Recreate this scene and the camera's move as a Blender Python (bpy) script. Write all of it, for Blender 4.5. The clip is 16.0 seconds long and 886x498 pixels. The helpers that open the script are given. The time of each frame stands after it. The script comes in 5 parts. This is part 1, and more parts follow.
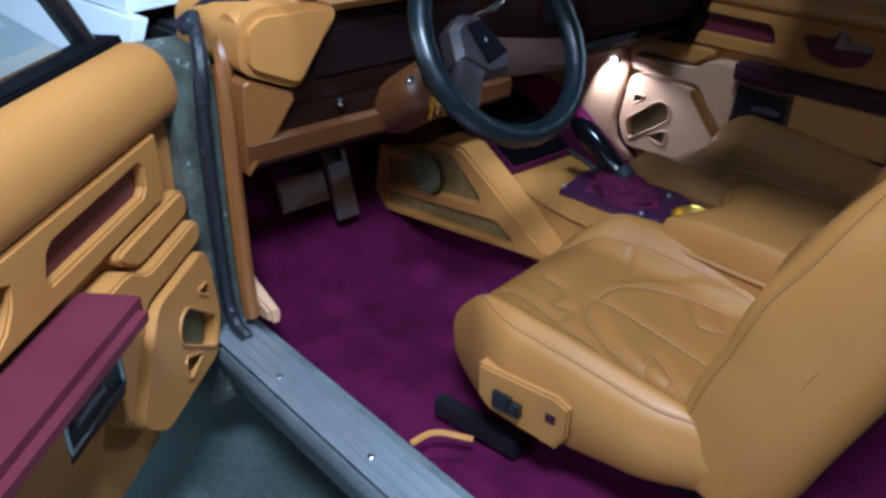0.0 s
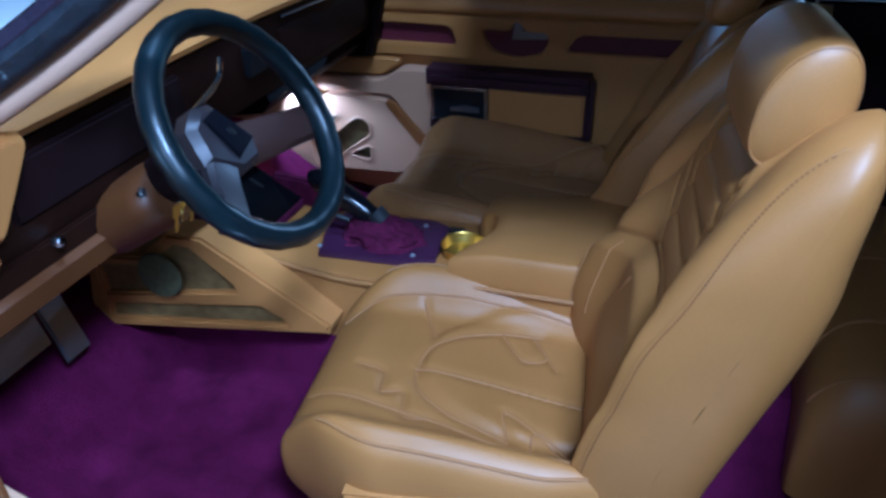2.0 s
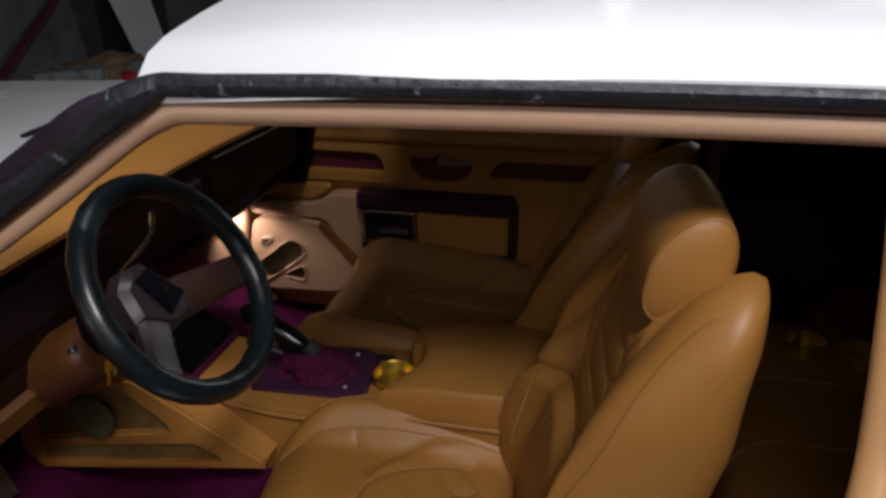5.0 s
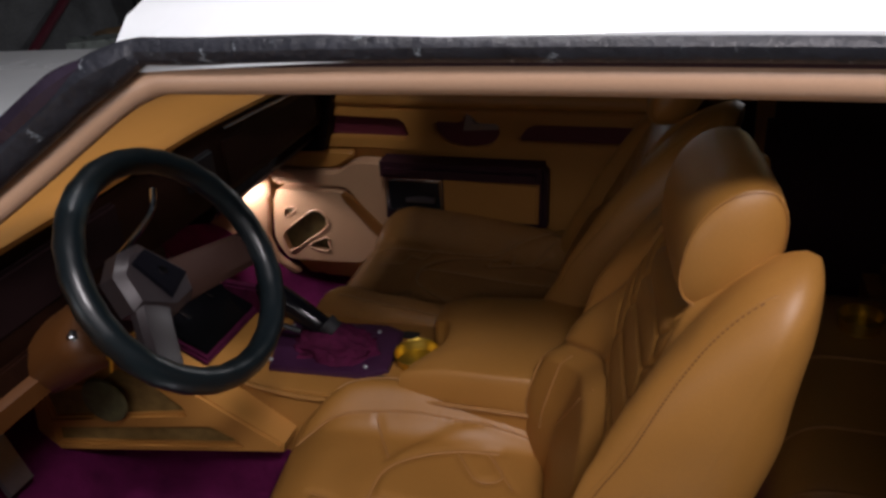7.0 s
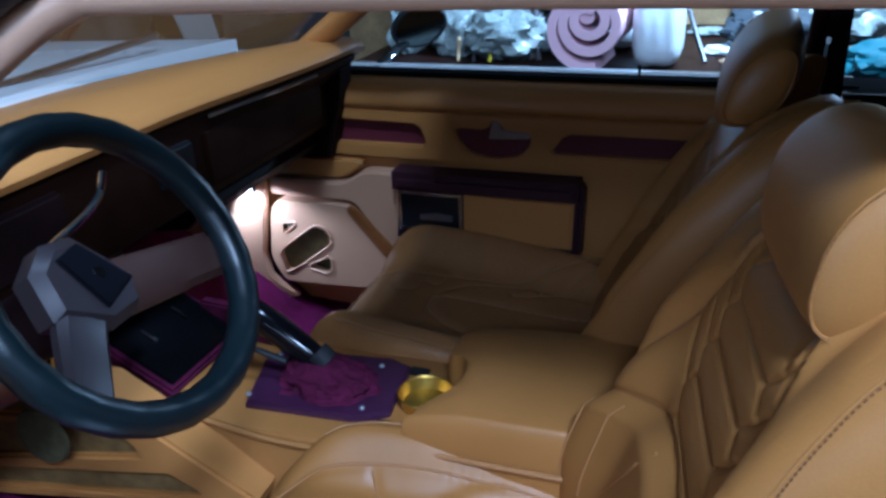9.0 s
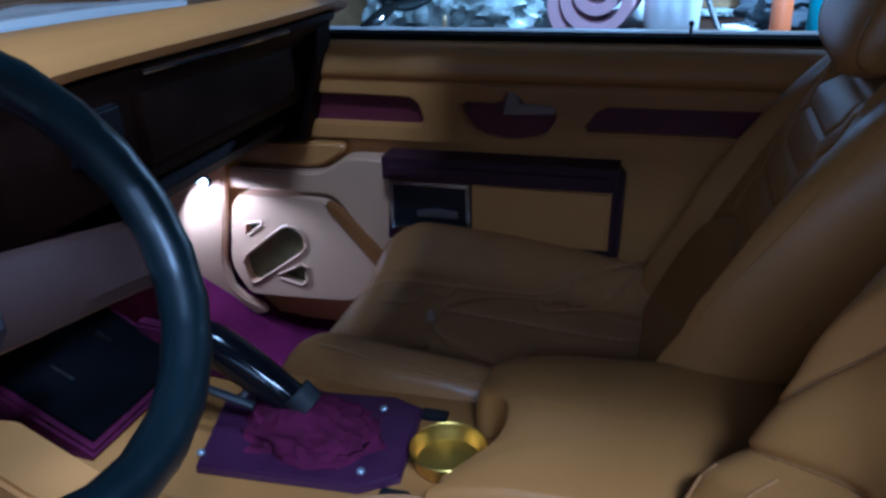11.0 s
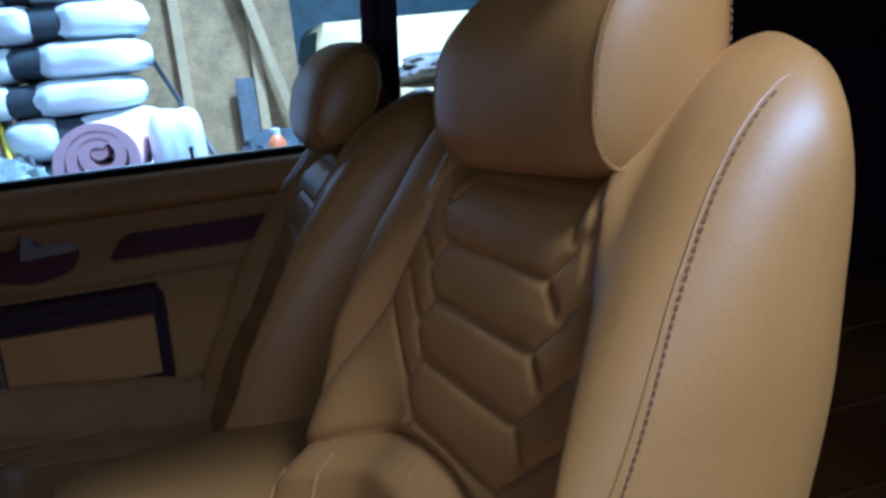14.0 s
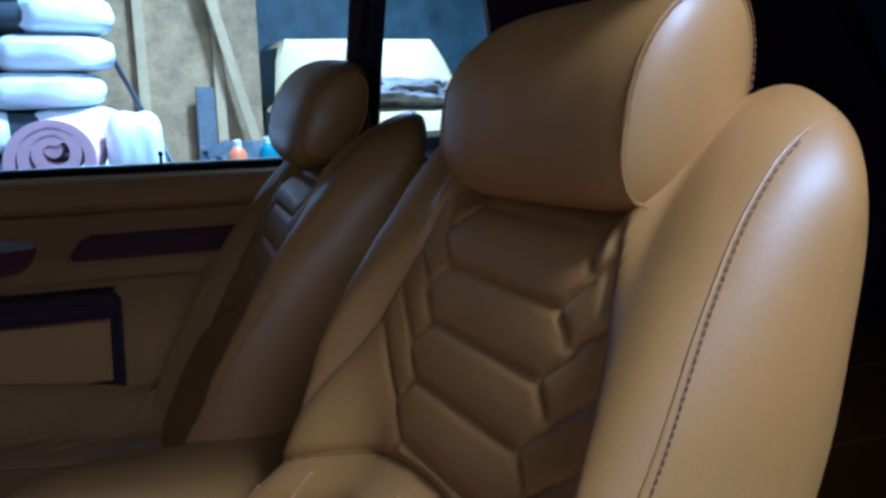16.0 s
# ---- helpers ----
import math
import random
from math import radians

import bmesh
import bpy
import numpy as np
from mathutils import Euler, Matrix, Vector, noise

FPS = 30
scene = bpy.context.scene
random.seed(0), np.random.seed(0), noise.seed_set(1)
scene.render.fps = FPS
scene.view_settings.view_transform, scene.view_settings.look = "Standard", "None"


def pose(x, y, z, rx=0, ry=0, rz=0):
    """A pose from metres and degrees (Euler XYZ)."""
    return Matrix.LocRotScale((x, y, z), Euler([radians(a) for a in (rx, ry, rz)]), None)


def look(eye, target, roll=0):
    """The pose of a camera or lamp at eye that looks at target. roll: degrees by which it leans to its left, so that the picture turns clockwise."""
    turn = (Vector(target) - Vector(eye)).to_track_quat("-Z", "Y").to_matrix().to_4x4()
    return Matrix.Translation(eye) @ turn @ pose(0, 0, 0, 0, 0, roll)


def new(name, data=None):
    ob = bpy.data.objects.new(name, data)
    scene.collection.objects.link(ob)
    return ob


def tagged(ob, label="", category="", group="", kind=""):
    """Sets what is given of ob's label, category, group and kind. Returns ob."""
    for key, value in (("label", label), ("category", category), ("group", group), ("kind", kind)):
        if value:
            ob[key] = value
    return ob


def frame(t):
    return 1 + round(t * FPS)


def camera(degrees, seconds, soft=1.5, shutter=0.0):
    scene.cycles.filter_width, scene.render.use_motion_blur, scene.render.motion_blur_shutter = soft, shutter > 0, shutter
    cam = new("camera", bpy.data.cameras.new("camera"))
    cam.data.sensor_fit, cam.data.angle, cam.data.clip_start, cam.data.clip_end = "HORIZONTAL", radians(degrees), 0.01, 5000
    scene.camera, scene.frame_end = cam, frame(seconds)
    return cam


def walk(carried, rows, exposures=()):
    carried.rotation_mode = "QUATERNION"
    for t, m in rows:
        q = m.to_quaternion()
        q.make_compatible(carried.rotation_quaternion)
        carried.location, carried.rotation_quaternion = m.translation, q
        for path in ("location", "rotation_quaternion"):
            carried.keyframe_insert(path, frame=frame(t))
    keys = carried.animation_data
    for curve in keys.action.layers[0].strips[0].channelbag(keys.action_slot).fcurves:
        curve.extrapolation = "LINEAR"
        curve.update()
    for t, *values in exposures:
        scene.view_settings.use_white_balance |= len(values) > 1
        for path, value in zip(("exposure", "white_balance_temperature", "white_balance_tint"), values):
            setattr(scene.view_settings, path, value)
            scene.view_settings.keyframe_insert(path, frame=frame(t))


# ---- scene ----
cam = camera(57.4, 16.0, soft=3.0)
# seconds, stops, kelvin, tint
EXPOSURES = [(0.0, 0.0, 4850, 6), (0.6, -0.05, 4400, 7), (1.0, 0.0, 3950, 5), (3.0, 0.0, 3950, 7), (3.6, 0.0, 4150, 7), (3.9, -0.65, 4700, 3), (4.2, -1.1, 5400, 7), (4.7, -1.25, 7000, 18), (7.0, -1.05, 7000, 22), (7.6, -0.42, 5000, 9), (8.5, -0.1, 4600, 8), (9.0, -0.25, 4400, 8), (11.3, -0.35, 4000, 7), (13.0, -0.58, 4400, 7), (14.0, -0.3, 4100, 6), (16.0, -0.3, 4050, 6)]
PATH = [
    (0, (1.008, -1.353, 1.259), (-0.31, -0.182, 0.316), 0.8),
    (0.5, (0.908, -1.277, 1.272), (-0.222, 0.068, 0.316), -1.1),
    (1, (0.845, -1.229, 1.292), (-0.111, 0.257, 0.354), -3.2),
    (1.5, (0.767, -1.252, 1.308), (0.004, 0.342, 0.372), -2.2),
    (2, (0.699, -1.312, 1.359), (0.087, 0.301, 0.348), -2.6),
    (2.5, (0.684, -1.345, 1.404), (0.19, 0.271, 0.334), -1.7),
    (3, (0.698, -1.343, 1.456), (0.322, 0.287, 0.359), -1.6),
    (3.5, (0.712, -1.361, 1.501), (0.38, 0.363, 0.542), 0.2),
    (4, (0.722, -1.383, 1.524), (0.324, 0.411, 0.735), -0.5),
    (4.5, (0.72, -1.367, 1.5), (0.281, 0.432, 0.745), -1.3),
    (4.7, (0.725, -1.347, 1.486), (0.259, 0.427, 0.691), -1.5),
    (6.8, (0.745, -1.209, 1.451), (0.146, 0.474, 0.551), -5.0),
    (7, (0.738, -1.214, 1.448), (0.152, 0.465, 0.533), -4.4),
    (7.5, (0.723, -1.217, 1.427), (0.158, 0.461, 0.497), -3.3),
    (8, (0.722, -1.182, 1.4), (0.175, 0.529, 0.52), -3.0),
    (8.5, (0.717, -1.106, 1.35), (0.141, 0.632, 0.543), -2.5),
    (9, (0.654, -1.004, 1.295), (0.026, 0.706, 0.47), -2.6),
    (9.2, (0.612, -0.955, 1.276), (-0.022, 0.752, 0.449), -2.8),
    (11.3, (0.475, -0.701, 1.066), (-0.047, 1.061, 0.277), -2.6),
    (11.5, (0.504, -0.687, 1.018), (0.032, 1.121, 0.303), -4.7),
    (12, (0.496, -0.801, 1.021), (-0.047, 1.044, 0.470), -6.7),
    (12.5, (0.444, -0.888, 1.042), (0.285, 1.041, 0.539), -3.0),
    (13, (0.424, -0.884, 1.035), (0.336, 1.047, 0.524), -2.9),
    (13.5, (0.478, -0.836, 1.013), (0.696, 1.090, 0.518), -2.7),
    (14, (0.509, -0.849, 1.043), (1.015, 1.030, 0.583), -5.9),
    (14.5, (0.501, -0.851, 1.045), (1.177, 0.984, 0.626), -3.7),
    (15, (0.497, -0.838, 1.044), (1.193, 0.992, 0.635), -2.8),
    (15.5, (0.478, -0.835, 1.043), (1.182, 0.992, 0.631), -1.9),
    (16, (0.460, -0.836, 1.043), (1.114, 1.011, 0.639), -1.0),
]
walk(cam, [(t, look(e, g, r)) for t, e, g, r in PATH], EXPOSURES)

# ---- world, lights, exposure ----
world = bpy.data.worlds.new("world")
scene.world = world
world.use_nodes = True
world.node_tree.nodes["Background"].inputs[0].default_value = (0.5, 0.6, 0.7, 1)
world.node_tree.nodes["Background"].inputs[1].default_value = 0.03


def area_lamp(name, eye, target, sx, sy, watts, colour):
    data = bpy.data.lights.new(name, "AREA")
    data.shape, data.size, data.size_y, data.energy, data.color = "RECTANGLE", sx, sy, watts, colour
    ob = new(name, data)
    ob.matrix_world = look(eye, target)
    return ob


# added fill from the front left; the near wall has no opening here
area_lamp("fill_front_left", (-1.5, -3.42, 0.9), (-1.0, 0, 0.8), 1.3, 1.5, 40, (0.82, 0.93, 1.0))
area_lamp("ceiling_lamp_near", (1.32, -1.62, 2.64), (0.70, -0.7, 0.2), 0.6, 0.3, 90, (0.92, 0.95, 1.0))
# added fill with no known source, lifts the passenger seat and armrest lid
area_lamp("fill_lamp_side", (0.75, -3.30, 2.60), (0.4, 0.0, 0.6), 1.5, 0.6, 34, (0.92, 0.95, 1.0))
bench_lamp = area_lamp("ceiling_lamp_bench", (1.25, 1.60, 2.64), (0.35, 2.3, 0.7), 0.3, 0.3, 50, (0.82, 0.94, 1.0))
bench_lamp.data.spread = radians(80)     # narrowed to keep its light off the passenger cushion; no real louvre known
area_lamp("ceiling_lamp_far", (2.2, 4.9, 2.64), (2.2, 4.9, 0), 0.6, 0.4, 130, (0.85, 0.95, 1.0))
# unseen lamp added to brighten the dash top through the windscreen
area_lamp("dash_fill_lamp", (0.36, -0.42, 2.64), (0.10, -0.40, 0), 0.25, 0.25, 30, (0.90, 0.96, 1.0))
glow = bpy.data.lights.new("courtesy_light", "SPOT")
glow.energy, glow.color, glow.shadow_soft_size = 4.0, (0.95, 0.95, 1.0), 0.010
glow.spot_size, glow.spot_blend = radians(118), 0.5
new("courtesy_light", glow).matrix_world = look((-0.425, 0.545, 0.630), (-0.34, 0.66, 0.40))


# ---- materials ----
def material(name, colour, rough=0.5, metal=0.0, vary=0.12, scale=8.0, fine=120.0, bump=0.15, colour2=None, coat=0.0, dist=0.002, crease=0.0, spec=0.5):
    m = bpy.data.materials.new(name)
    m.use_nodes = True
    nt = m.node_tree
    b = nt.nodes["Principled BSDF"]
    b.inputs["Roughness"].default_value, b.inputs["Metallic"].default_value = rough, metal
    b.inputs["Coat Weight"].default_value, b.inputs["Specular IOR Level"].default_value = coat, spec
    tc = nt.nodes.new("ShaderNodeTexCoord")
    n1, n2 = nt.nodes.new("ShaderNodeTexNoise"), nt.nodes.new("ShaderNodeTexNoise")
    n1.inputs["Scale"].default_value, n2.inputs["Scale"].default_value = scale, fine
    n1.inputs["Detail"].default_value, n2.inputs["Detail"].default_value = 5, 3
    for n in (n1, n2):
        nt.links.new(tc.outputs["Object"], n.inputs["Vector"])
    ramp = nt.nodes.new("ShaderNodeValToRGB")
    c2 = colour2 or tuple(c * (1 - vary * 2) for c in colour)
    ramp.color_ramp.elements[0].position, ramp.color_ramp.elements[1].position = 0.32, 0.68
    ramp.color_ramp.elements[0].color, ramp.color_ramp.elements[1].color = (*c2, 1), (*colour, 1)
    mix = nt.nodes.new("ShaderNodeMath")
    mix.operation = "MULTIPLY_ADD"
    mix.inputs[1].default_value, mix.inputs[2].default_value = 0.35, 0.0
    nt.links.new(n2.outputs["Fac"], mix.inputs[0])
    add = nt.nodes.new("ShaderNodeMath")
    add.operation = "MULTIPLY_ADD"
    add.inputs[1].default_value = 0.65
    nt.links.new(n1.outputs["Fac"], add.inputs[0])
    nt.links.new(mix.outputs[0], add.inputs[2])
    nt.links.new(add.outputs[0], ramp.inputs[0])
    nt.links.new(ramp.outputs[0], b.inputs["Base Color"])
    rr = nt.nodes.new("ShaderNodeMapRange")
    rr.inputs["To Min"].default_value, rr.inputs["To Max"].default_value = max(0.02, rough - 0.08), min(1, rough + 0.1)
    nt.links.new(n1.outputs["Fac"], rr.inputs["Value"])
    nt.links.new(rr.outputs[0], b.inputs["Roughness"])
    if bump:
        bp = nt.nodes.new("ShaderNodeBump")
        bp.inputs["Strength"].default_value, bp.inputs["Distance"].default_value = bump, dist
        nt.links.new(n2.outputs["Fac"], bp.inputs["Height"])
        nt.links.new(bp.outputs[0], b.inputs["Normal"])
    if crease:
        # soft slack wrinkles under the fine grain
        n3, b3 = nt.nodes.new("ShaderNodeTexNoise"), nt.nodes.new("ShaderNodeBump")
        n3.inputs["Scale"].default_value, n3.inputs["Detail"].default_value, n3.inputs["Distortion"].default_value = 26, 4, 1.2
        nt.links.new(tc.outputs["Object"], n3.inputs["Vector"])
        b3.inputs["Strength"].default_value, b3.inputs["Distance"].default_value = crease, 0.004
        nt.links.new(n3.outputs["Fac"], b3.inputs["Height"])
        nt.links.new(b3.outputs[0], bp.inputs["Normal"])
    return m


def glass_material(name, tint=(0.9, 0.95, 0.95), rough=0.0, ior=1.3, gloss=0.3):
    m = bpy.data.materials.new(name)
    m.use_nodes = True
    nt = m.node_tree
    nt.nodes.remove(nt.nodes["Principled BSDF"])
    out = nt.nodes["Material Output"]
    tr, gl, mx, fr = (nt.nodes.new(k) for k in ("ShaderNodeBsdfTransparent", "ShaderNodeBsdfGlossy", "ShaderNodeMixShader", "ShaderNodeFresnel"))
    tr.inputs[0].default_value = (*tint, 1)
    gl.inputs["Roughness"].default_value = rough
    fr.inputs[0].default_value = ior
    weak = nt.nodes.new("ShaderNodeMath")
    weak.operation = "MULTIPLY"
    weak.inputs[1].default_value = gloss
    nt.links.new(fr.outputs[0], weak.inputs[0])
    nt.links.new(weak.outputs[0], mx.inputs[0])
    nt.links.new(tr.outputs[0], mx.inputs[1])
    nt.links.new(gl.outputs[0], mx.inputs[2])
    nt.links.new(mx.outputs[0], out.inputs[0])
    return m


TAN = material("tan_leather", (0.375, 0.168, 0.036), 0.44, vary=0.10, scale=7, fine=420, bump=0.16, dist=0.0008, crease=0.07)
TAN_FILM = material("tan_leather_under_film", (0.39, 0.185, 0.058), 0.22, vary=0.12, scale=9, fine=200, bump=0.1, dist=0.001, crease=0.35)
TAN_PIPE = material("tan_piping", (0.36, 0.165, 0.045), 0.65, vary=0.06, fine=420, bump=0.1, dist=0.0005)
TAN_SEAM = material("dark_tan_seam", (0.28, 0.125, 0.036), 0.65, vary=0.1, fine=420, bump=0.1, dist=0.0005)
THREAD = material("dark_brown_thread", (0.17, 0.070, 0.021), 0.75, vary=0.1, bump=0.0)
TAN_TRIM = material("tan_vinyl_trim", (0.48, 0.218, 0.050), 0.43, vary=0.06, scale=4, fine=350, bump=0.1, dist=0.0008)
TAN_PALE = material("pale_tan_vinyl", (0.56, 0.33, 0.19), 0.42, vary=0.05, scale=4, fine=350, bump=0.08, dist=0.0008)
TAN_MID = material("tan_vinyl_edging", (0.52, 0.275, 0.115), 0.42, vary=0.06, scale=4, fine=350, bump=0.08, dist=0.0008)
TAN_HEAD = material("pale_header_vinyl", (0.55, 0.34, 0.22), 0.36, vary=0.05, scale=4, fine=350, bump=0.06, dist=0.0008)
CARPET = material("maroon_carpet", (0.165, 0.013, 0.082), 0.95, spec=0.08, vary=0.27, scale=16, fine=420, bump=1.0, dist=0.008, crease=0.9)
SUEDE = material("purple_suede", (0.105, 0.010, 0.046), 0.85, spec=0.15, vary=0.32, scale=45, fine=500, bump=0.4, crease=0.6)
MAROON = material("maroon_vinyl", (0.125, 0.018, 0.032), 0.48, vary=0.12, scale=9, fine=350, bump=0.1)
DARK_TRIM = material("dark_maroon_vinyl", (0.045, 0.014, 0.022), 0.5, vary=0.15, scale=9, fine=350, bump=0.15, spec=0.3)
RUST_TRIM = material("rust_brown_vinyl", (0.25, 0.095, 0.022), 0.42, vary=0.08, scale=6, fine=300, bump=0.1)
KHAKI = material("khaki_speaker_cloth", (0.30, 0.19, 0.065), 0.85, spec=0.1, vary=0.2, scale=50, fine=900, bump=0.6)
SPOKE_BROWN = material("dark_brown_leather", (0.034, 0.016, 0.012), 0.42, vary=0.15, fine=260, bump=0.1, spec=0.3)
BROWN_TRIM = material("brown_vinyl_trim", (0.100, 0.035, 0.008), 0.42, vary=0.12, scale=6, fine=300, bump=0.1)
DASH_WOOD = material("dark_wood_dash", (0.020, 0.007, 0.004), 0.45, vary=0.3, scale=12, fine=200, bump=0.08, spec=0.12)
DASH_DARK = material("dark_dash_vinyl", (0.011, 0.0045, 0.005), 0.55, vary=0.15, scale=9, fine=350, bump=0.15, spec=0.1)
BLACK = material("black_plastic", (0.012, 0.013, 0.016), 0.3, vary=0.15, fine=300, bump=0.06)
GLOSS_BLACK = material("gloss_black", (0.005, 0.005, 0.007), 0.10, vary=0.1, fine=200, bump=0.0, spec=0.25)
BLACK_LEATHER = material("black_leather_rim", (0.006, 0.012, 0.015), 0.33, vary=0.2, fine=260, bump=0.1)
RUBBER = material("black_rubber", (0.012, 0.013, 0.016), 0.65, vary=0.25, scale=30, fine=200, bump=0.3)
GREY_METAL = material("brushed_grey_metal", (0.30, 0.29, 0.32), 0.35, 0.9, vary=0.12, fine=200, bump=0.05)
SPOKE = material("dark_grey_metal", (0.030, 0.024, 0.026), 0.36, 0.2, spec=0.35, vary=0.12, fine=200, bump=0.05)
CHROME = material("chrome", (0.8, 0.82, 0.85), 0.1, 1.0, vary=0.03, fine=100, bump=0.0)
ALU = material("worn_aluminium", (0.55, 0.60, 0.65), 0.30, 0.75, vary=0.12, scale=12, fine=200, bump=0.2)
BRASS = material("polished_brass", (0.72, 0.50, 0.09), 0.33, 0.95, vary=0.05, bump=0.0)
WHITE_PAINT = material("white_car_paint", (0.72, 0.76, 0.78), 0.24, vary=0.02, scale=3, fine=60, bump=0.01, coat=0.15)
SCUFFED = material("scuffed_black_seal", (0.020, 0.022, 0.030), 0.45, vary=0.3, scale=22, fine=90, bump=0.7, dist=0.004)
GREASY = material("greasy_primer", (0.11, 0.125, 0.10), 0.55, vary=0.35, scale=18, fine=120, bump=0.4)
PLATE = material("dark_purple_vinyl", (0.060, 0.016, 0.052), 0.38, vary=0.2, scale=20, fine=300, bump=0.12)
ZINC = material("dull_grey_primer", (0.22, 0.25, 0.26), 0.5, 0.2, vary=0.25, scale=14, fine=150, bump=0.25)
PLUM = material("plum_black_paint", (0.028, 0.020, 0.034), 0.28, vary=0.2, scale=10, fine=120, bump=0.1)
SPEAKER_CLOTH = material("olive_speaker_mesh", (0.16, 0.145, 0.06), 0.8, vary=0.25, scale=60, fine=900, bump=0.7)
HEADLINER = material("dark_headliner", (0.02, 0.014, 0.02), 0.9, vary=0.2, fine=300, bump=0.2)
CONCRETE = material("dark_concrete", (0.12, 0.155, 0.14), 0.6, vary=0.3, scale=3, fine=60, bump=0.35)
OSB = material("osb_board", (0.42, 0.29, 0.13), 0.7, vary=0.25, scale=14, fine=70, bump=0.3)
TIMBER = material("pale_timber", (0.52, 0.38, 0.19), 0.65, vary=0.15, scale=10, fine=90, bump=0.2)
WALLMAT = material("grey_board_wall", (0.18, 0.19, 0.20), 0.75, vary=0.3, scale=4, fine=50, bump=0.2)
PALEWALL = material("pale_board_wall", (0.46, 0.47, 0.47), 0.75, vary=0.15, scale=4, fine=50, bump=0.2)
BROWNWALL = material("brown_board_wall", (0.17, 0.14, 0.10), 0.75, vary=0.2, scale=3, fine=50, bump=0.2)
BLUEWALL = material("blue_grey_sheet_wall", (0.16, 0.24, 0.28), 0.55, vary=0.3, scale=5, fine=50, bump=0.15)
BATTING = material("white_batting", (0.66, 0.70, 0.71), 0.9, vary=0.05, scale=6, fine=120, bump=0.4)
PINK = material("pink_foam", (0.72, 0.47, 0.53), 0.85, vary=0.06, scale=6, fine=150, bump=0.3)
CREAM = material("cream_paint", (0.72, 0.58, 0.30), 0.35, vary=0.06, scale=4, fine=60, bump=0.03)
JUNK = material("dusty_cloth", (0.28, 0.26, 0.24), 0.85, vary=0.4, scale=12, fine=120, bump=0.5)
TEAL = material("teal_plastic", (0.025, 0.13, 0.16), 0.7, vary=0.1)
ORANGE = material("orange_plastic", (0.55, 0.16, 0.05), 0.4, vary=0.1)
YELLOW = material("yellow_plastic", (0.75, 0.65, 0.04), 0.35, vary=0.05)
RED = material("red_plastic", (0.55, 0.03, 0.05), 0.4, vary=0.1)
FELT = material("matte_black_felt", (0.008, 0.008, 0.010), 0.95, vary=0.2, scale=30, fine=300, bump=0.2, spec=0.03)
DARK_MIRROR = material("dim_mirror_glass", (0.22, 0.25, 0.24), 0.06, 1.0, vary=0.05, bump=0.0)
GLASS = glass_material("window_glass")
DARK_GLASS = glass_material("dark_tinted_glass", (0.03, 0.03, 0.035))


def rubbed(m, colour, threshold):
    """Pale flecks where a dark coat is rubbed through."""
    nt = m.node_tree
    b = nt.nodes["Principled BSDF"]
    old = b.inputs["Base Color"].links[0].from_socket
    n = nt.nodes.new("ShaderNodeTexNoise")
    n.inputs["Scale"].default_value, n.inputs["Detail"].default_value, n.inputs["Roughness"].default_value = 34, 8, 0.75
    tc = nt.nodes.new("ShaderNodeTexCoord")
    nt.links.new(tc.outputs["Object"], n.inputs["Vector"])
    r = nt.nodes.new("ShaderNodeMapRange")
    r.inputs["From Min"].default_value, r.inputs["From Max"].default_value = threshold, threshold + 0.05
    nt.links.new(n.outputs["Fac"], r.inputs["Value"])
    mx = nt.nodes.new("ShaderNodeMix")
    mx.data_type = "RGBA"
    nt.links.new(r.outputs[0], mx.inputs[0])
    nt.links.new(old, mx.inputs[6])
    mx.inputs[7].default_value = (*colour, 1)
    nt.links.new(mx.outputs[2], b.inputs["Base Color"])


rubbed(SCUFFED, (0.20, 0.23, 0.25), 0.60)
rubbed(GREASY, (0.42, 0.48, 0.42), 0.60)
rubbed(ALU, (0.75, 0.80, 0.85), 0.68)


# ---- mesh helpers ----
def part(name, bm, mat, parent=None, label="", smooth=True, kind=""):
    bmesh.ops.recalc_face_normals(bm, faces=bm.faces[:])
    me = bpy.data.meshes.new(name)
    bm.to_mesh(me)
    bm.free()
    me.materials.append(mat)
    for p in me.polygons:
        p.use_smooth = smooth
    if smooth:
        me.set_sharp_from_angle(angle=radians(38))
    ob = new(name, me)
    if parent:
        ob.parent = parent
        if parent.data is None:
            ob.matrix_parent_inverse = Matrix.Translation(parent.location).inverted()
    return tagged(ob, label, kind=kind)


def thing(name, at, label, category, group="", kind=""):
    ob = new(name)
    ob.location = at
    ob.empty_display_size = 0.05
    return tagged(ob, label, category, group, kind)


def loft(rings, closed=True, caps=True):
    """Skin through rings of points that all have the same count."""
    bm = bmesh.new()
    vs = [[bm.verts.new(p) for p in ring] for ring in rings]
    n = len(rings[0])
    for a, b in zip(vs, vs[1:]):
        for i in range(n if closed else n - 1):
            j = (i + 1) % n
            bm.faces.new((a[i], a[j], b[j], b[i]))
    if caps and closed:
        bm.faces.new(vs[0][::-1])
        bm.faces.new(vs[-1])
    return bm


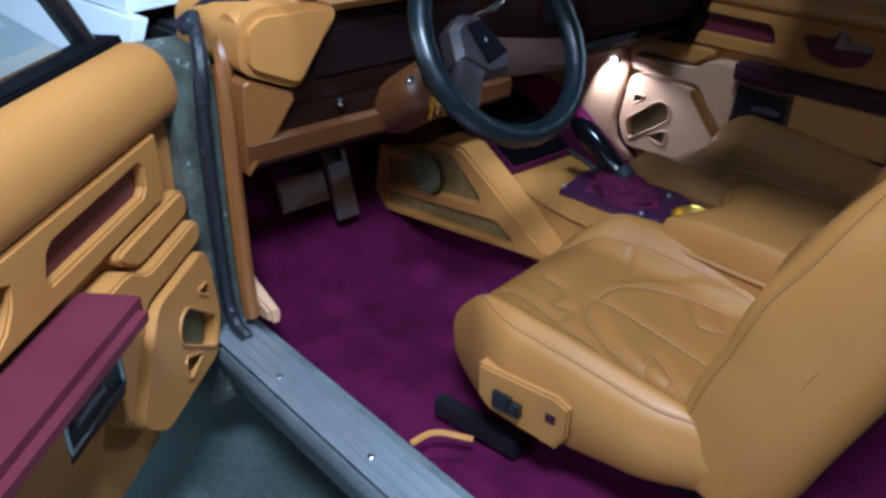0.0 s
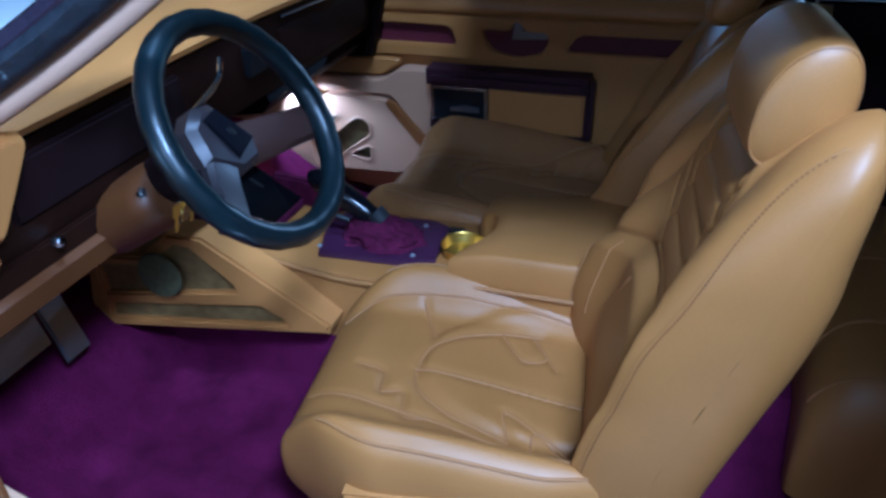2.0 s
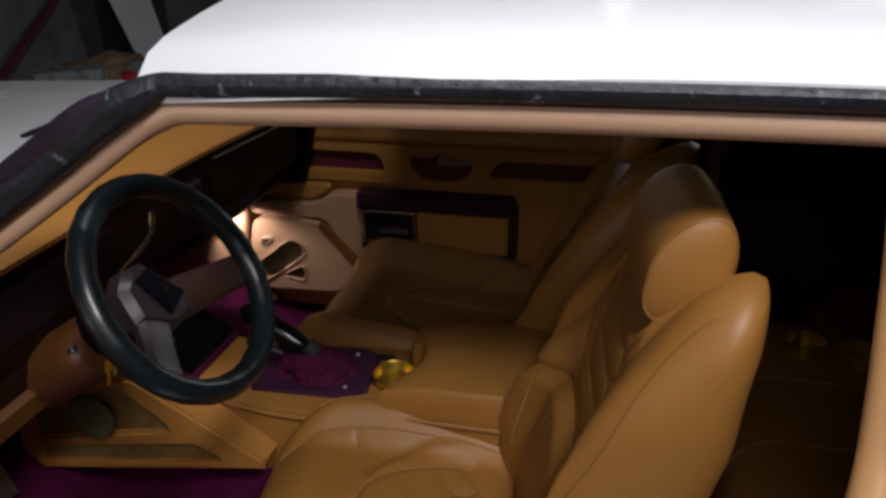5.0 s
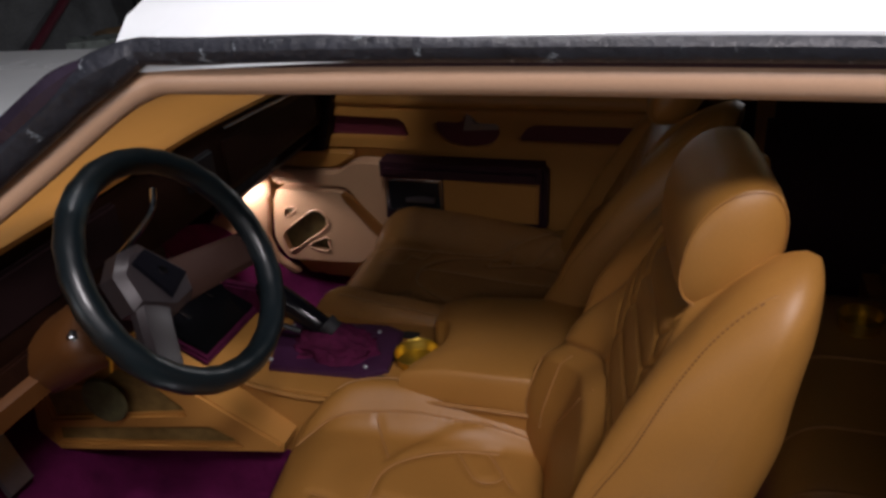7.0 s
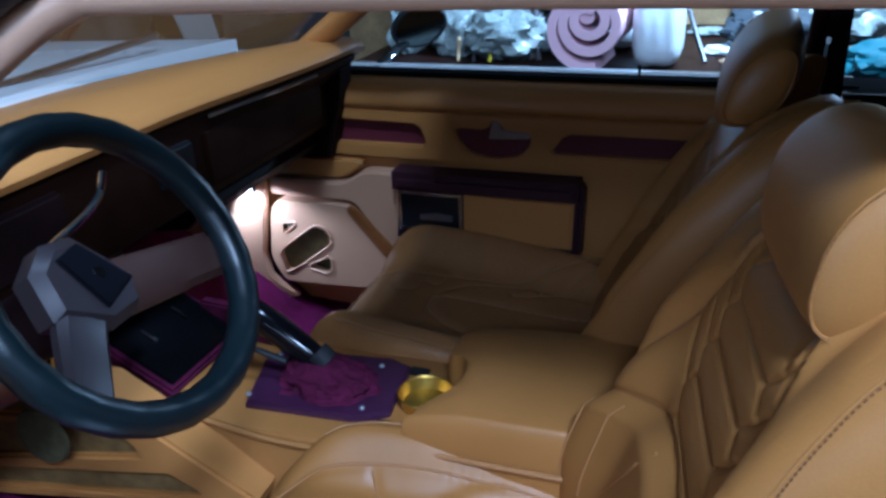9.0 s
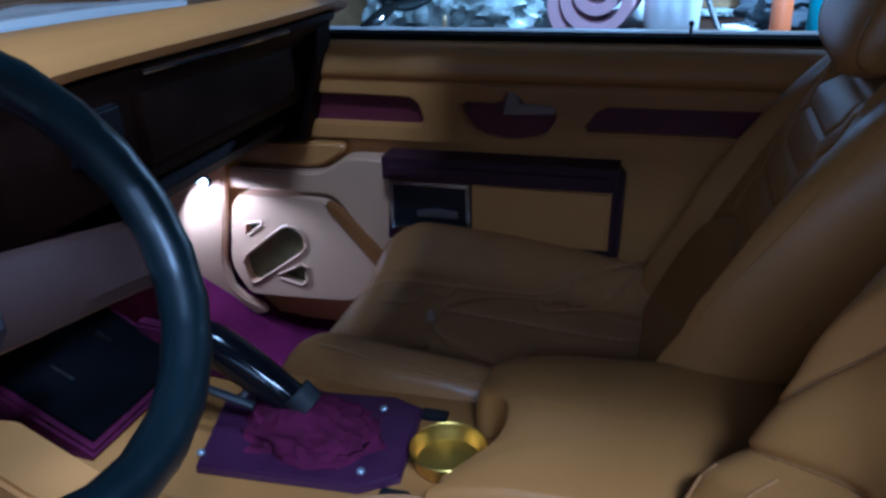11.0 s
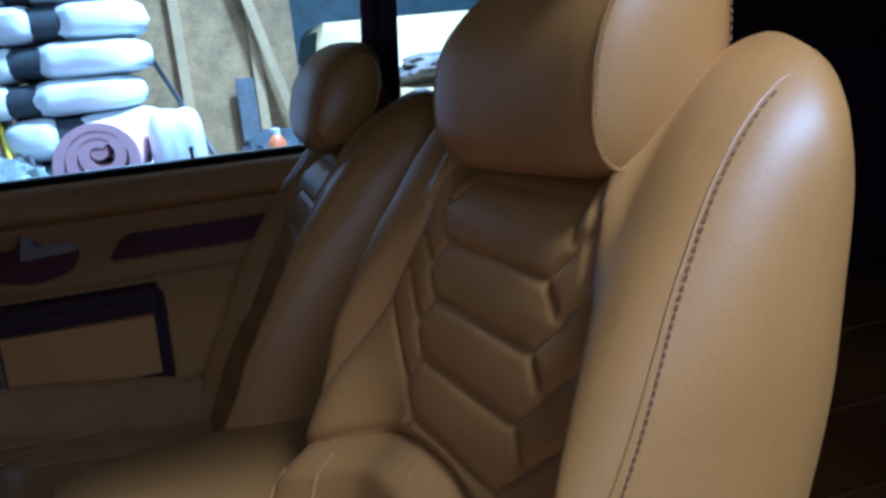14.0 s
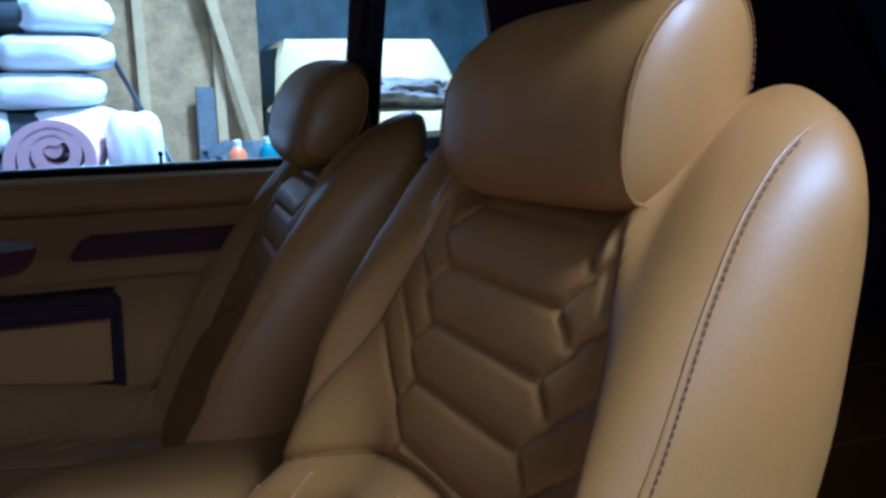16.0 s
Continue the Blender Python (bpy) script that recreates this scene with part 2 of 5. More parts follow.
def extrude(outline, to_world, d0, d1, bevel=0.0, seg=2, holes=()):
    """A slab: an outline in the plane (a, b), from depth d0 to d1; to_world(a, b, d). Holes go through it."""
    bm = bmesh.new()
    if holes:
        vs = [bm.verts.new((a, b, 0)) for a, b in outline]
        edges = [bm.edges.new((vs[i], vs[(i + 1) % len(vs)])) for i in range(len(vs))]
        for hole in holes:
            hv = [bm.verts.new((a, b, 0)) for a, b in hole]
            edges += [bm.edges.new((hv[i], hv[(i + 1) % len(hv)])) for i in range(len(hv))]
        bmesh.ops.triangle_fill(bm, use_beauty=True, edges=edges)
        faces = bm.faces[:]
    else:
        faces = [bm.faces.new([bm.verts.new((a, b, 0)) for a, b in outline])]
    r = bmesh.ops.extrude_face_region(bm, geom=faces)
    for v in r["geom"]:
        if isinstance(v, bmesh.types.BMVert):
            v.co.z = 1
    if bevel:
        def sharp(e):
            return len(e.link_faces) == 2 and e.calc_face_angle(0) > 0.5 and e.verts[0].co.z == e.verts[1].co.z
        for v in bm.verts:
            v.co.z = d0 + (d1 - d0) * v.co.z
        bmesh.ops.bevel(bm, geom=[e for e in bm.edges if sharp(e)], offset=bevel, segments=seg, affect="EDGES", clamp_overlap=True)
    else:
        for v in bm.verts:
            v.co.z = d0 + (d1 - d0) * v.co.z
    for v in bm.verts:
        v.co = Vector(to_world(v.co.x, v.co.y, v.co.z))
    return bm


def block(x0, x1, y0, y1, z0, z1, bevel=0.004, seg=2):
    bm = bmesh.new()
    bmesh.ops.create_cube(bm, size=1)
    for v in bm.verts:
        v.co = Vector(((x0 + x1) / 2 + v.co.x * (x1 - x0), (y0 + y1) / 2 + v.co.y * (y1 - y0), (z0 + z1) / 2 + v.co.z * (z1 - z0)))
    if bevel:
        bmesh.ops.bevel(bm, geom=bm.edges[:], offset=bevel, segments=seg, affect="EDGES", clamp_overlap=True)
    return bm


def spline(pts, n):
    """Points along a smooth curve through pts (Catmull-Rom)."""
    P = [Vector(p) for p in pts]
    P = [P[0] * 2 - P[1]] + P + [P[-1] * 2 - P[-2]]
    out = []
    for i in range(1, len(P) - 2):
        for k in range(n):
            t = k / n
            a, b, c, d = P[i - 1], P[i], P[i + 1], P[i + 2]
            out.append(0.5 * ((2 * b) + (c - a) * t + (2 * a - 5 * b + 4 * c - d) * t * t + (3 * b - a - 3 * c + d) * t ** 3))
    return out + [P[-2]]


def tube(pts, radius, n=8, closed=False, flat=1.0):
    P = [Vector(p) for p in pts]
    rings = []
    up = Vector((0.13, 0.21, 0.97))
    m = len(P)
    for i, p in enumerate(P):
        d = (P[(i + 1) % m] - P[i - 1]) if closed else (P[min(i + 1, m - 1)] - P[max(i - 1, 0)])
        d.normalize()
        s = d.cross(up)
        s.normalize()
        w = s.cross(d)
        r = radius(i / max(1, m - 1)) if callable(radius) else radius
        rings.append([p + r * (math.cos(k * math.tau / n) * s + flat * math.sin(k * math.tau / n) * w) for k in range(n)])
    if closed:
        return loft(rings + [rings[0]], caps=False)
    return loft(rings)


def lathe(profile, centre, axis=(0, 0, 1), n=24):
    """A turned body: profile of (radius, height) along axis from centre."""
    q = Vector((0, 0, 1)).rotation_difference(Vector(axis))
    rings = [[Vector(centre) + q @ Vector((max(r, 1e-4) * math.cos(k * math.tau / n), max(r, 1e-4) * math.sin(k * math.tau / n), h)) for k in range(n)] for r, h in profile]
    return loft(rings)


def rounded(poly, cut=0.22, times=2):
    """A polygon with its corners cut off twice, so that they read as round."""
    for _ in range(times):
        out = []
        for (x0, y0), (x1, y1) in zip(poly, poly[1:] + poly[:1]):
            c = min(cut, 0.012 / max(1e-6, math.hypot(x1 - x0, y1 - y0)))
            out += [(x0 + (x1 - x0) * c, y0 + (y1 - y0) * c), (x1 - (x1 - x0) * c, y1 - (y1 - y0) * c)]
        poly = out
    return poly


def smooth01(t):
    t = min(1.0, max(0.0, t))
    return t * t * (3 - 2 * t)


# ---- garage shell ----
def plain(name, x0, x1, y0, y1, z0, z1, mat, label, category):
    return tagged(part(name, block(x0, x1, y0, y1, z0, z1, 0), mat, None, label, False, "structure"), category=category)


plain("floor", -4.2, 6.2, -3.6, 7.6, -0.1, 0.0, CONCRETE, "dark stained concrete garage floor", "floor")
plain("ceiling", -4.2, 6.2, -3.6, 7.6, 2.7, 2.8, WALLMAT, "plain grey garage ceiling", "ceiling")
plain("wall_far", -4.2, 6.2, 7.5, 7.6, 0.0, 2.7, BLUEWALL, "blue-grey sheet garage wall", "wall")
plain("wall_front", -4.2, -4.1, -3.6, 2.6, 0.0, 2.7, BROWNWALL, "brown boarded garage wall ahead of the bonnet", "wall")
plain("wall_front_2", -4.2, -4.1, 2.6, 7.5, 0.0, 2.7, WALLMAT, "grey garage wall ahead of the bonnet", "wall")
plain("wall_rear", 6.1, 6.2, -3.6, 7.5, 0.0, 2.7, BLUEWALL, "blue-grey sheet garage wall behind the car", "wall")
# out of view; pale so that lamp light bounces into the cabin
plain("wall_near", -4.1, 6.1, -3.6, -3.5, 0.0, 2.7, PALEWALL, "unseen pale wall beside the driver side, added to bounce light", "wall")


# ---- car shell ----
car = thing("car_body", (0.4, 0, 0.2), "white two-door coupe body shell with open driver side", "car")


def bow(x):
    """Height that the roof loses towards front and rear."""
    return 0.03 * ((x - 0.8) / 0.7) ** 2


def roof_ring(x, lift=0.0, half=0.49):
    pts = []
    for k in range(25):
        a = -1 + 2 * k / 24
        z = 1.365 - bow(x) - 0.05 * abs(a) ** 2.2 - 0.03 * (max(0, abs(a) - 0.88) / 0.12) ** 1.5 + lift
        pts.append((x, half * a, z))
    return pts


xs = [0.12 + 1.55 * k / 20 for k in range(21)]
rings = []
for x in xs:
    half = 0.497 if x > 0.3 else 0.497 - 0.01 * (0.3 - x) / 0.18
    rings.append(roof_ring(x, 0, half) + roof_ring(x, -0.02, half)[::-1])
part("roof", loft(rings), WHITE_PAINT, car, "white painted steel roof panel")
rings = [roof_ring(x, -0.03, 0.455) + roof_ring(x, -0.045, 0.455)[::-1] for x in xs]
part("headliner", loft(rings), HEADLINER, car, "dark cloth headliner")

for s, side in ((-1, "driver"), (1, "passenger")):
    # drip rail with a weather seal, tan inner trim, pillars
    line = spline([(0.170, 0.467, 1.229), (0.145, 0.468, 1.222), (0.10, 0.476, 1.200), (0.0, 0.505, 1.130), (-0.10, 0.555, 1.060), (-0.28, 0.650, 0.948), (-0.36, 0.695, 0.89)], 6)
    along = [1.03 - 0.06 * k for k in range(14)]
    top = [(x, s * 0.468, 1.238 - 0.4 * bow(x)) for x in along if x > 0.20]
    trim = top + [(p.x, s * p.y, p.z) for p in line]
    part("window_trim", tube(trim, 0.0195 if s < 0 else 0.030, 12, flat=1.0 if s < 0 else 0.8), TAN_HEAD if s < 0 else TAN_TRIM, car, "pale tan vinyl trim round the window" if s < 0 else "orange-tan vinyl trim round the window")
    rail = [(x, s * (0.485 + 0.002 * math.sin(x * 3)), 1.270 - 0.4 * bow(x)) for x in [1.6 - 0.06 * k for k in range(24)]]
    rail = [p for p in rail if p[0] > 0.21]
    n = len(rail)
    outer = rail + [(p.x - 0.006, s * (p.y + 0.020 + 0.013 * smooth01(k / 12)), p.z + 0.033 - 0.003 * smooth01(k / 12)) for k, p in enumerate(line)]
    m = len(outer)
    pillar = part("window_seal", tube(outer, lambda t: 0.0165 + 0.0095 * smooth01((t * (m - 1) - n + 2) / 14), 10, flat=0.9), SCUFFED, car, "scuffed black weather seal round the window")
    part("pillar_moulding", tube([(p.x - 0.026, s * (p.y + 0.046), p.z + 0.034) for p in line[8:]], lambda t: 0.010 + 0.008 * smooth01(t * 5), 8), PLUM, pillar, "plum-black painted outer edge")
    part("seal_lip", tube([(x, y + s * 0.010, z + 0.017) for x, y, z in trim], 0.007, 8), DARK_TRIM, pillar, "dark maroon seal lip")
    sh = -0.195 if s > 0 else 0.0
    # lock pillar
    o = [(0.995, s * 0.490, 1.25), (1.0, s * 0.575, 1.07), (1.01, s * 0.655, 0.90), (1.02, s * 0.75, 0.6), (1.02, s * 0.775, 0.36)]
    f, dp = (1.0, 0.10) if s < 0 else (0.55, 0.05)
    rings = [[(x + sh + u * f, y + s * w, z) for u, w in ((-0.03, 0), (-0.012, 0.006), (-0.006, -0.004), (0.018, -0.004), (0.024, 0.008), (0.06, 0.006), (0.06, -dp), (0.0, -dp))] for x, y, z in spline(o, 5)]
    part("lock_pillar", loft(rings), PLUM, car, "dark purple-brown painted lock pillar", False)
    tanp = spline([(0.985, s * 0.462, 1.215), (0.985, s * 0.525, 1.07), (0.978, s * 0.585, 0.94), (0.962, s * 0.630, 0.87), (0.93, s * 0.66, 0.73), (0.91, s * 0.69, 0.52)], 6)
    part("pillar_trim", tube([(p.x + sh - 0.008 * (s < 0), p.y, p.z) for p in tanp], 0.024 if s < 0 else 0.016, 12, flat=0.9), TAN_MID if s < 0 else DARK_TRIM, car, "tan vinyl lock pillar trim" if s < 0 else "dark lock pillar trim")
    # sill, hinge pillar, quarter panel
    rings = []
    for x in (-0.42, -0.30, 0.0, 0.4, 0.8, 1.1):
        rings.append([(x, s * 0.775, 0.20), (x, s * 0.828, 0.325), (x, s * 0.832, 0.345), (x, s * 0.826, 0.357), (x, s * 0.785, 0.362), (x, s * 0.78, 0.372), (x, s * 0.745, 0.372), (x, s * 0.738, 0.34), (x, s * 0.70, 0.33), (x, s * 0.70, 0.20)])
    sill = part("sill", loft(rings), ZINC, car, "worn grey primed door sill")
    part("sill_trim", block(-0.27, 1.0, s * 0.786 - 0.040, s * 0.786 + 0.040, 0.3715, 0.3765, 0.002), ALU, sill, "worn aluminium sill plate")
    for dy in (-0.022, 0.0, 0.022):
        part("sill_rib", tube([(-0.26, s * 0.786 + dy, 0.3765), (0.4, s * 0.786 + dy, 0.3765), (0.99, s * 0.786 + dy, 0.3765)], 0.0022, 6), ALU, sill)
    for x in (-0.05, 0.22, 0.49, 0.76):
        part("screw", lathe([(0.006, 0), (0.006, 0.002), (0.003, 0.0035), (0.001, 0.0035)], (x, s * 0.797, 0.3765), n=10), CHROME, sill)
    rings = [[(x0, s * 0.86, z), (x0 + 0.055, s * 0.83, z), (x0 + 0.055, s * 0.75, z), (x0 - 0.1, s * 0.72, z), (x0 - 0.1, s * 0.86, z)] for x0, z in ((-0.315, 0.2), (-0.315, 0.4), (-0.315, 0.7), (-0.33, 0.90))]
    part("hinge_pillar", loft(rings), GREASY, car, "dark greasy hinge pillar", False)
    if s < 0:
        seal = spline([(-0.33, -0.745, 0.955), (-0.262, -0.772, 0.90), (-0.250, -0.786, 0.80), (-0.250, -0.788, 0.55), (-0.240, -0.785, 0.41), (-0.19, -0.782, 0.378)], 6)
        part("door_seal", tube(seal, 0.013, 8), SCUFFED, car, "worn rubber door seal")
        strip = spline([(-0.275, -0.715, 0.95), (-0.235, -0.745, 0.88), (-0.232, -0.752, 0.70), (-0.232, -0.752, 0.50), (-0.225, -0.75, 0.40)], 6)
        part("pillar_trim", tube(strip, 0.016, 8), RUST_TRIM, car, "brown vinyl hinge pillar trim")
    q1 = 0.91 if s > 0 else 1.06
    rings = [[(q1, s * y, z), (2.9, s * (y - 0.03), z), (2.9, s * (y - 0.06), z), (q1, s * (y - 0.03), z)] for y, z in ((0.82, 0.25), (0.87, 0.5), (0.86, 0.75), (0.80, 0.88 if s > 0 else 0.93))]
    part("quarter_panel", loft(rings), WHITE_PAINT, car, "white painted rear quarter panel")
    rings = [[(-0.46, s * y, z), (-2.35, s * (y - 0.06), z - 0.08), (-2.35, s * (y - 0.10), z - 0.08), (-0.46, s * (y - 0.03), z)] for y, z in ((0.84, 0.25), (0.88, 0.5), (0.87, 0.75), (0.80, 0.93))]
    part("front_wing", loft(rings), WHITE_PAINT, car, "white painted front wing")
    # rear quarter roof pillar; cs widens the driver's to block lamp light behind the seat
    cs = -0.40
    rings = [[(x0 + cs, s * y, z), (x1, s * y, z), (x1, s * (y - 0.04), z), (x0 + cs, s * (y - 0.04), z)] for x0, x1, y, z in ((1.55, 2.2, 0.74, 0.92), (1.47, 1.95, 0.62, 1.12), (1.40, 1.70, 0.50, 1.27))]
    part("rear_pillar", loft(rings), WHITE_PAINT, car, "white painted rear roof pillar")
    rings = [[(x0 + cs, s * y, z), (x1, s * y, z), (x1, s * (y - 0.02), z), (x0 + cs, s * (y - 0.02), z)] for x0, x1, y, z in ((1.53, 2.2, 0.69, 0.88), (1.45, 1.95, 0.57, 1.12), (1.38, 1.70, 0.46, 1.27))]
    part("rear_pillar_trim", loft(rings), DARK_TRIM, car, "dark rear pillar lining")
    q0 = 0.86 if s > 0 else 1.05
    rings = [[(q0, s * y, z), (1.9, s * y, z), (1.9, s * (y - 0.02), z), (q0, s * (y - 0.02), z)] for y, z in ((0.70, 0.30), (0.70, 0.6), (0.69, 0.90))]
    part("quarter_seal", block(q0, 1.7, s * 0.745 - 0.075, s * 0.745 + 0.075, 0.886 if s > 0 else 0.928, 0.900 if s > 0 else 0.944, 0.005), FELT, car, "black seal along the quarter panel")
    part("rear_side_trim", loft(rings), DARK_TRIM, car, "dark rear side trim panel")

rings = []
for x in (-0.53, -1.1, -1.7, -2.35):
    rings.append([(x, 0.78 * a, 0.985 - 0.03 * a * a - 0.05 * (-0.62 - x) / 1.7) for a in [-1 + k / 8 for k in range(17)]] + [(x, 0.78 * a, 0.955 - 0.03 * a * a - 0.05 * (-0.62 - x) / 1.7) for a in [1 - k / 8 for k in range(17)]])
part("bonnet", loft(rings), WHITE_PAINT, car, "white painted bonnet")
part("cowl", block(-0.66, -0.42, -0.72, 0.72, 0.86, 0.90, 0.01), RUBBER, car, "black cowl below the windscreen")
part("nose_panel", block(-2.42, -2.33, -0.80, 0.80, 0.25, 0.88, 0.03, 4), WHITE_PAINT, car, "white painted nose panel")
part("tail_panel", block(2.86, 2.95, -0.80, 0.80, 0.25, 0.90, 0.03, 4), WHITE_PAINT, car, "white painted tail panel")
for x in (-1.45, 1.72):
    for y in (-0.72, 0.72):
        w = part("wheel", lathe([(0.19, -0.09), (0.27, -0.095), (0.305, -0.075), (0.312, 0.0), (0.305, 0.075), (0.27, 0.095), (0.19, 0.09)], (x, y, 0.312), (0, 1, 0), 36), RUBBER, car, "black tyre")
        part("rim", lathe([(0.001, -0.07), (0.06, -0.075), (0.16, -0.06), (0.195, -0.08), (0.195, 0.08), (0.16, 0.06), (0.06, 0.075), (0.001, 0.07)], (x, y, 0.312), (0, 1, 0), 36), GREY_METAL, w, "grey metal rim")
part("boot_lid", block(2.1, 2.9, -0.72, 0.72, 0.90, 0.95, 0.02), WHITE_PAINT, car, "white painted boot lid")
rings = []
for k in range(9):
    t = k / 8
    rings.append([(0.19 - 0.55 * t - (0.04 + 0.20 * t) * (1 - a * a), a * (0.49 + 0.215 * t), 1.285 - 0.36 * t + 0.02 * (1 - a * a)) for a in [-1 + j / 8 for j in range(17)]])
wind = part("windscreen", loft(rings, closed=False), GLASS, car, "clear curved windscreen")
wind.visible_shadow = False
wiper = [(-0.62, 0.1, 0.985), (-0.58, 0.3, 1.0), (-0.56, 0.52, 1.012)]
part("wiper", tube(spline(wiper, 6), 0.008, 6), BLACK, car, "black windscreen wiper")
rings = [[(1.6 + 0.55 * t, a * (0.46 + 0.2 * t), 1.30 - 0.36 * t) for a in (-1, -0.5, 0, 0.5, 1)] for t in (0, 0.5, 1)]
backlight = part("rear_window", loft(rings, closed=False), DARK_GLASS, car, "dark tinted rear window")

# cabin floor, tunnel and bulkheads
tub = thing("cabin_floor", (0.5, 0, 0.2), "deep maroon carpet over the cabin floor and tunnel", "carpet")
NF = 40
rings = []
for k in range(NF + 1):
    x = -0.62 + 2.3 * k / NF
    ring = []
    for j in range(41):
        y = -0.735 + 1.47 * j / 40
        toe = 0.30 * smooth01((-0.28 - x) / 0.34)
        tun = 0.12 * smooth01((0.20 - abs(y)) / 0.08)
        step = 0.10 * smooth01((x - 1.0) / 0.1)
        lip = 0.03 * smooth01((abs(y) - 0.66) / 0.05)
        wob = 0.004 * noise.noise((x * 9, y * 9, 0))
        ring.append((x, y, 0.285 + toe + tun + step + lip + wob))
    rings.append(ring)
part("carpet", loft(rings, closed=False), CARPET, tub)
part("underside", block(-0.62, 1.68, -0.70, 0.70, 0.19, 0.25, 0.01), RUBBER, tub, "black floor pan")
part("bulkhead", block(-0.70, -0.62, -0.74, 0.74, 0.22, 0.95, 0.01), CARPET, tub)
part("parcel_shelf", block(1.62, 2.2, -0.70, 0.70, 0.86, 0.90, 0.01), DARK_TRIM, tub, "dark parcel shelf")
part("rear_bulkhead", block(1.72, 1.78, -0.72, 0.72, 0.25, 0.88, 0.01), DARK_TRIM, tub, "dark rear bulkhead")
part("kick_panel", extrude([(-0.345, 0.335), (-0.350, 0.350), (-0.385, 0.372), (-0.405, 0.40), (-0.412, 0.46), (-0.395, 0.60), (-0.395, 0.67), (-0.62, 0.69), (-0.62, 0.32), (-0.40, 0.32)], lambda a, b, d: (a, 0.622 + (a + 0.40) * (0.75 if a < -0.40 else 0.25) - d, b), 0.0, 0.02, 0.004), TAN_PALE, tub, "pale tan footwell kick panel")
part("kick_panel", extrude([(-0.42, 0.36), (-0.18, 0.395), (-0.185, 0.42), (-0.29, 0.455), (-0.42, 0.50)], lambda a, b, d: (a, -0.735 + d, b), 0.0, 0.025, 0.006), TAN_PALE, tub, "pale tan footwell kick panel")
part("trim_loop", tube(spline([(0.20, -0.70, 0.335), (0.215, -0.66, 0.345), (0.26, -0.615, 0.335)], 6), 0.006, 6), TAN_TRIM, tub, "tan edging cord")


# ---- seats ----
YC = 0.315                     # a front seat's middle
HW, HB = 0.255, 0.238          # half widths of the cushion and the backrest


CUSHION_SEAMS = (
    ([(0.112, 0.083), (0.25, 0.105), (0.40, 0.135), (0.50, 0.185), (0.60, 0.222)], 0.0026),
    ([(0.108, -0.125), (0.18, -0.16), (0.30, -0.175), (0.45, -0.17), (0.60, -0.15)], 0.0026),
    ([(0.27, 0.007), (0.42, 0.02), (0.60, 0.038)], 0.0026),
    ([(0.44, 0.13), (0.34, 0.095), (0.283, 0.046), (0.275, 0.0), (0.286, -0.05), (0.33, -0.09), (0.40, -0.12), (0.47, -0.13)], 0.0026),
    ([(0.44, 0.13), (0.43, 0.075), (0.50, 0.12), (0.57, 0.19)], 0.0024),
    ([(0.475, 0.15), (0.485, 0.105), (0.56, 0.16)], 0.0024),
    ([(0.40, -0.12), (0.44, -0.06), (0.48, -0.075), (0.46, -0.12)], 0.0024),
    ([(0.45, -0.13), (0.50, -0.05)], 0.0024),
    ([(0.25, -0.165), (0.285, -0.09)], 0.0024),
    ([(0.181, 0.014), (0.222, 0.026), (0.231, 0.070), (0.264, 0.066), (0.277, 0.118), (0.319, 0.114)], 0.0016),
)
SEAM_LINES = [[(p.x, p.y) for p in spline([(x, a, 0) for x, a in pts], 10)] for pts, r in CUSHION_SEAMS]
SEAM_DOTS = np.array([p for l in SEAM_LINES for p in l])


def seat_nose(x):
    """Rounding of the cushion's front, 0 to 1."""
    t = min(1.0, max(0.0, (x - 0.09) / 0.11))
    return math.sqrt(max(0.0, 1 - (1 - t) ** 2))


def seat_top(x, a):
    """Height of the cushion at x, a metres off its middle."""
    z = 0.515 - 0.035 * smooth01((x - 0.25) / 0.35) + 0.012 * smooth01((0.3 - x) / 0.15)
    z += 0.065 * smooth01((abs(a) - 0.13) / 0.09)
    pad = math.hypot((x - 0.50) / 0.22, (a + 0.03) / 0.15)
    z += 0.008 * smooth01((1.06 - pad) / 0.12)
    d2 = ((SEAM_DOTS - np.array((x, a))) ** 2).sum(axis=1).min()
    z -= 0.0050 * math.exp(-d2 / 0.00006)
    return 0.43 + (z - 0.43) * (0.30 + 0.70 * seat_nose(x))


def cushion_rings(square):
    rings = []
    for k in range(91):
        t = k / 90
        x = 0.09 + 0.53 * t
        nose = seat_nose(x)
        w = HW * (square + (1 - square) * smooth01(t / 0.35)) * (0.88 + 0.12 * nose) * (1 - 0.12 * smooth01((t - 0.75) / 0.25))
        ring = []
        for j in range(89):
            a = -1 + 2 * j / 88
            edge = max(0.0, abs(a) - 0.78) / 0.22
            drop = 0.055 * (1 - math.sqrt(max(0, 1 - edge * edge)))
            ring.append((x, a * w, seat_top(x, a * w) - drop * nose))
        low = 0.375 + 0.05 * t + 0.04 * (1 - nose)
        zs = ring[0][2]
        for q, g in ((0.2, 1.022), (0.55, 1.015), (0.85, 1.0), (1.0, 0.97)):
            ring.append((x, w * g, zs + (low - zs) * q))
        ring.append((x, 0.0, low))
        for q, g in ((1.0, 0.97), (0.85, 1.0), (0.55, 1.015), (0.2, 1.022)):
            ring.append((x, -w * g, zs + (low - zs) * q))
        rings.append(ring)
    return rings


def insert_x(z):
    return 0.703 + 0.36 * (z - 0.91)


def between(z, table):
    """Smooth value at z from a table of (z, value)."""
    if z <= table[0][0]:
        return table[0][1]
    for (z0, v0), (z1, v1) in zip(table, table[1:]):
        if z <= z1:
            return v0 + (v1 - v0) * (z - z0) / (z1 - z0)
    return table[-1][1]


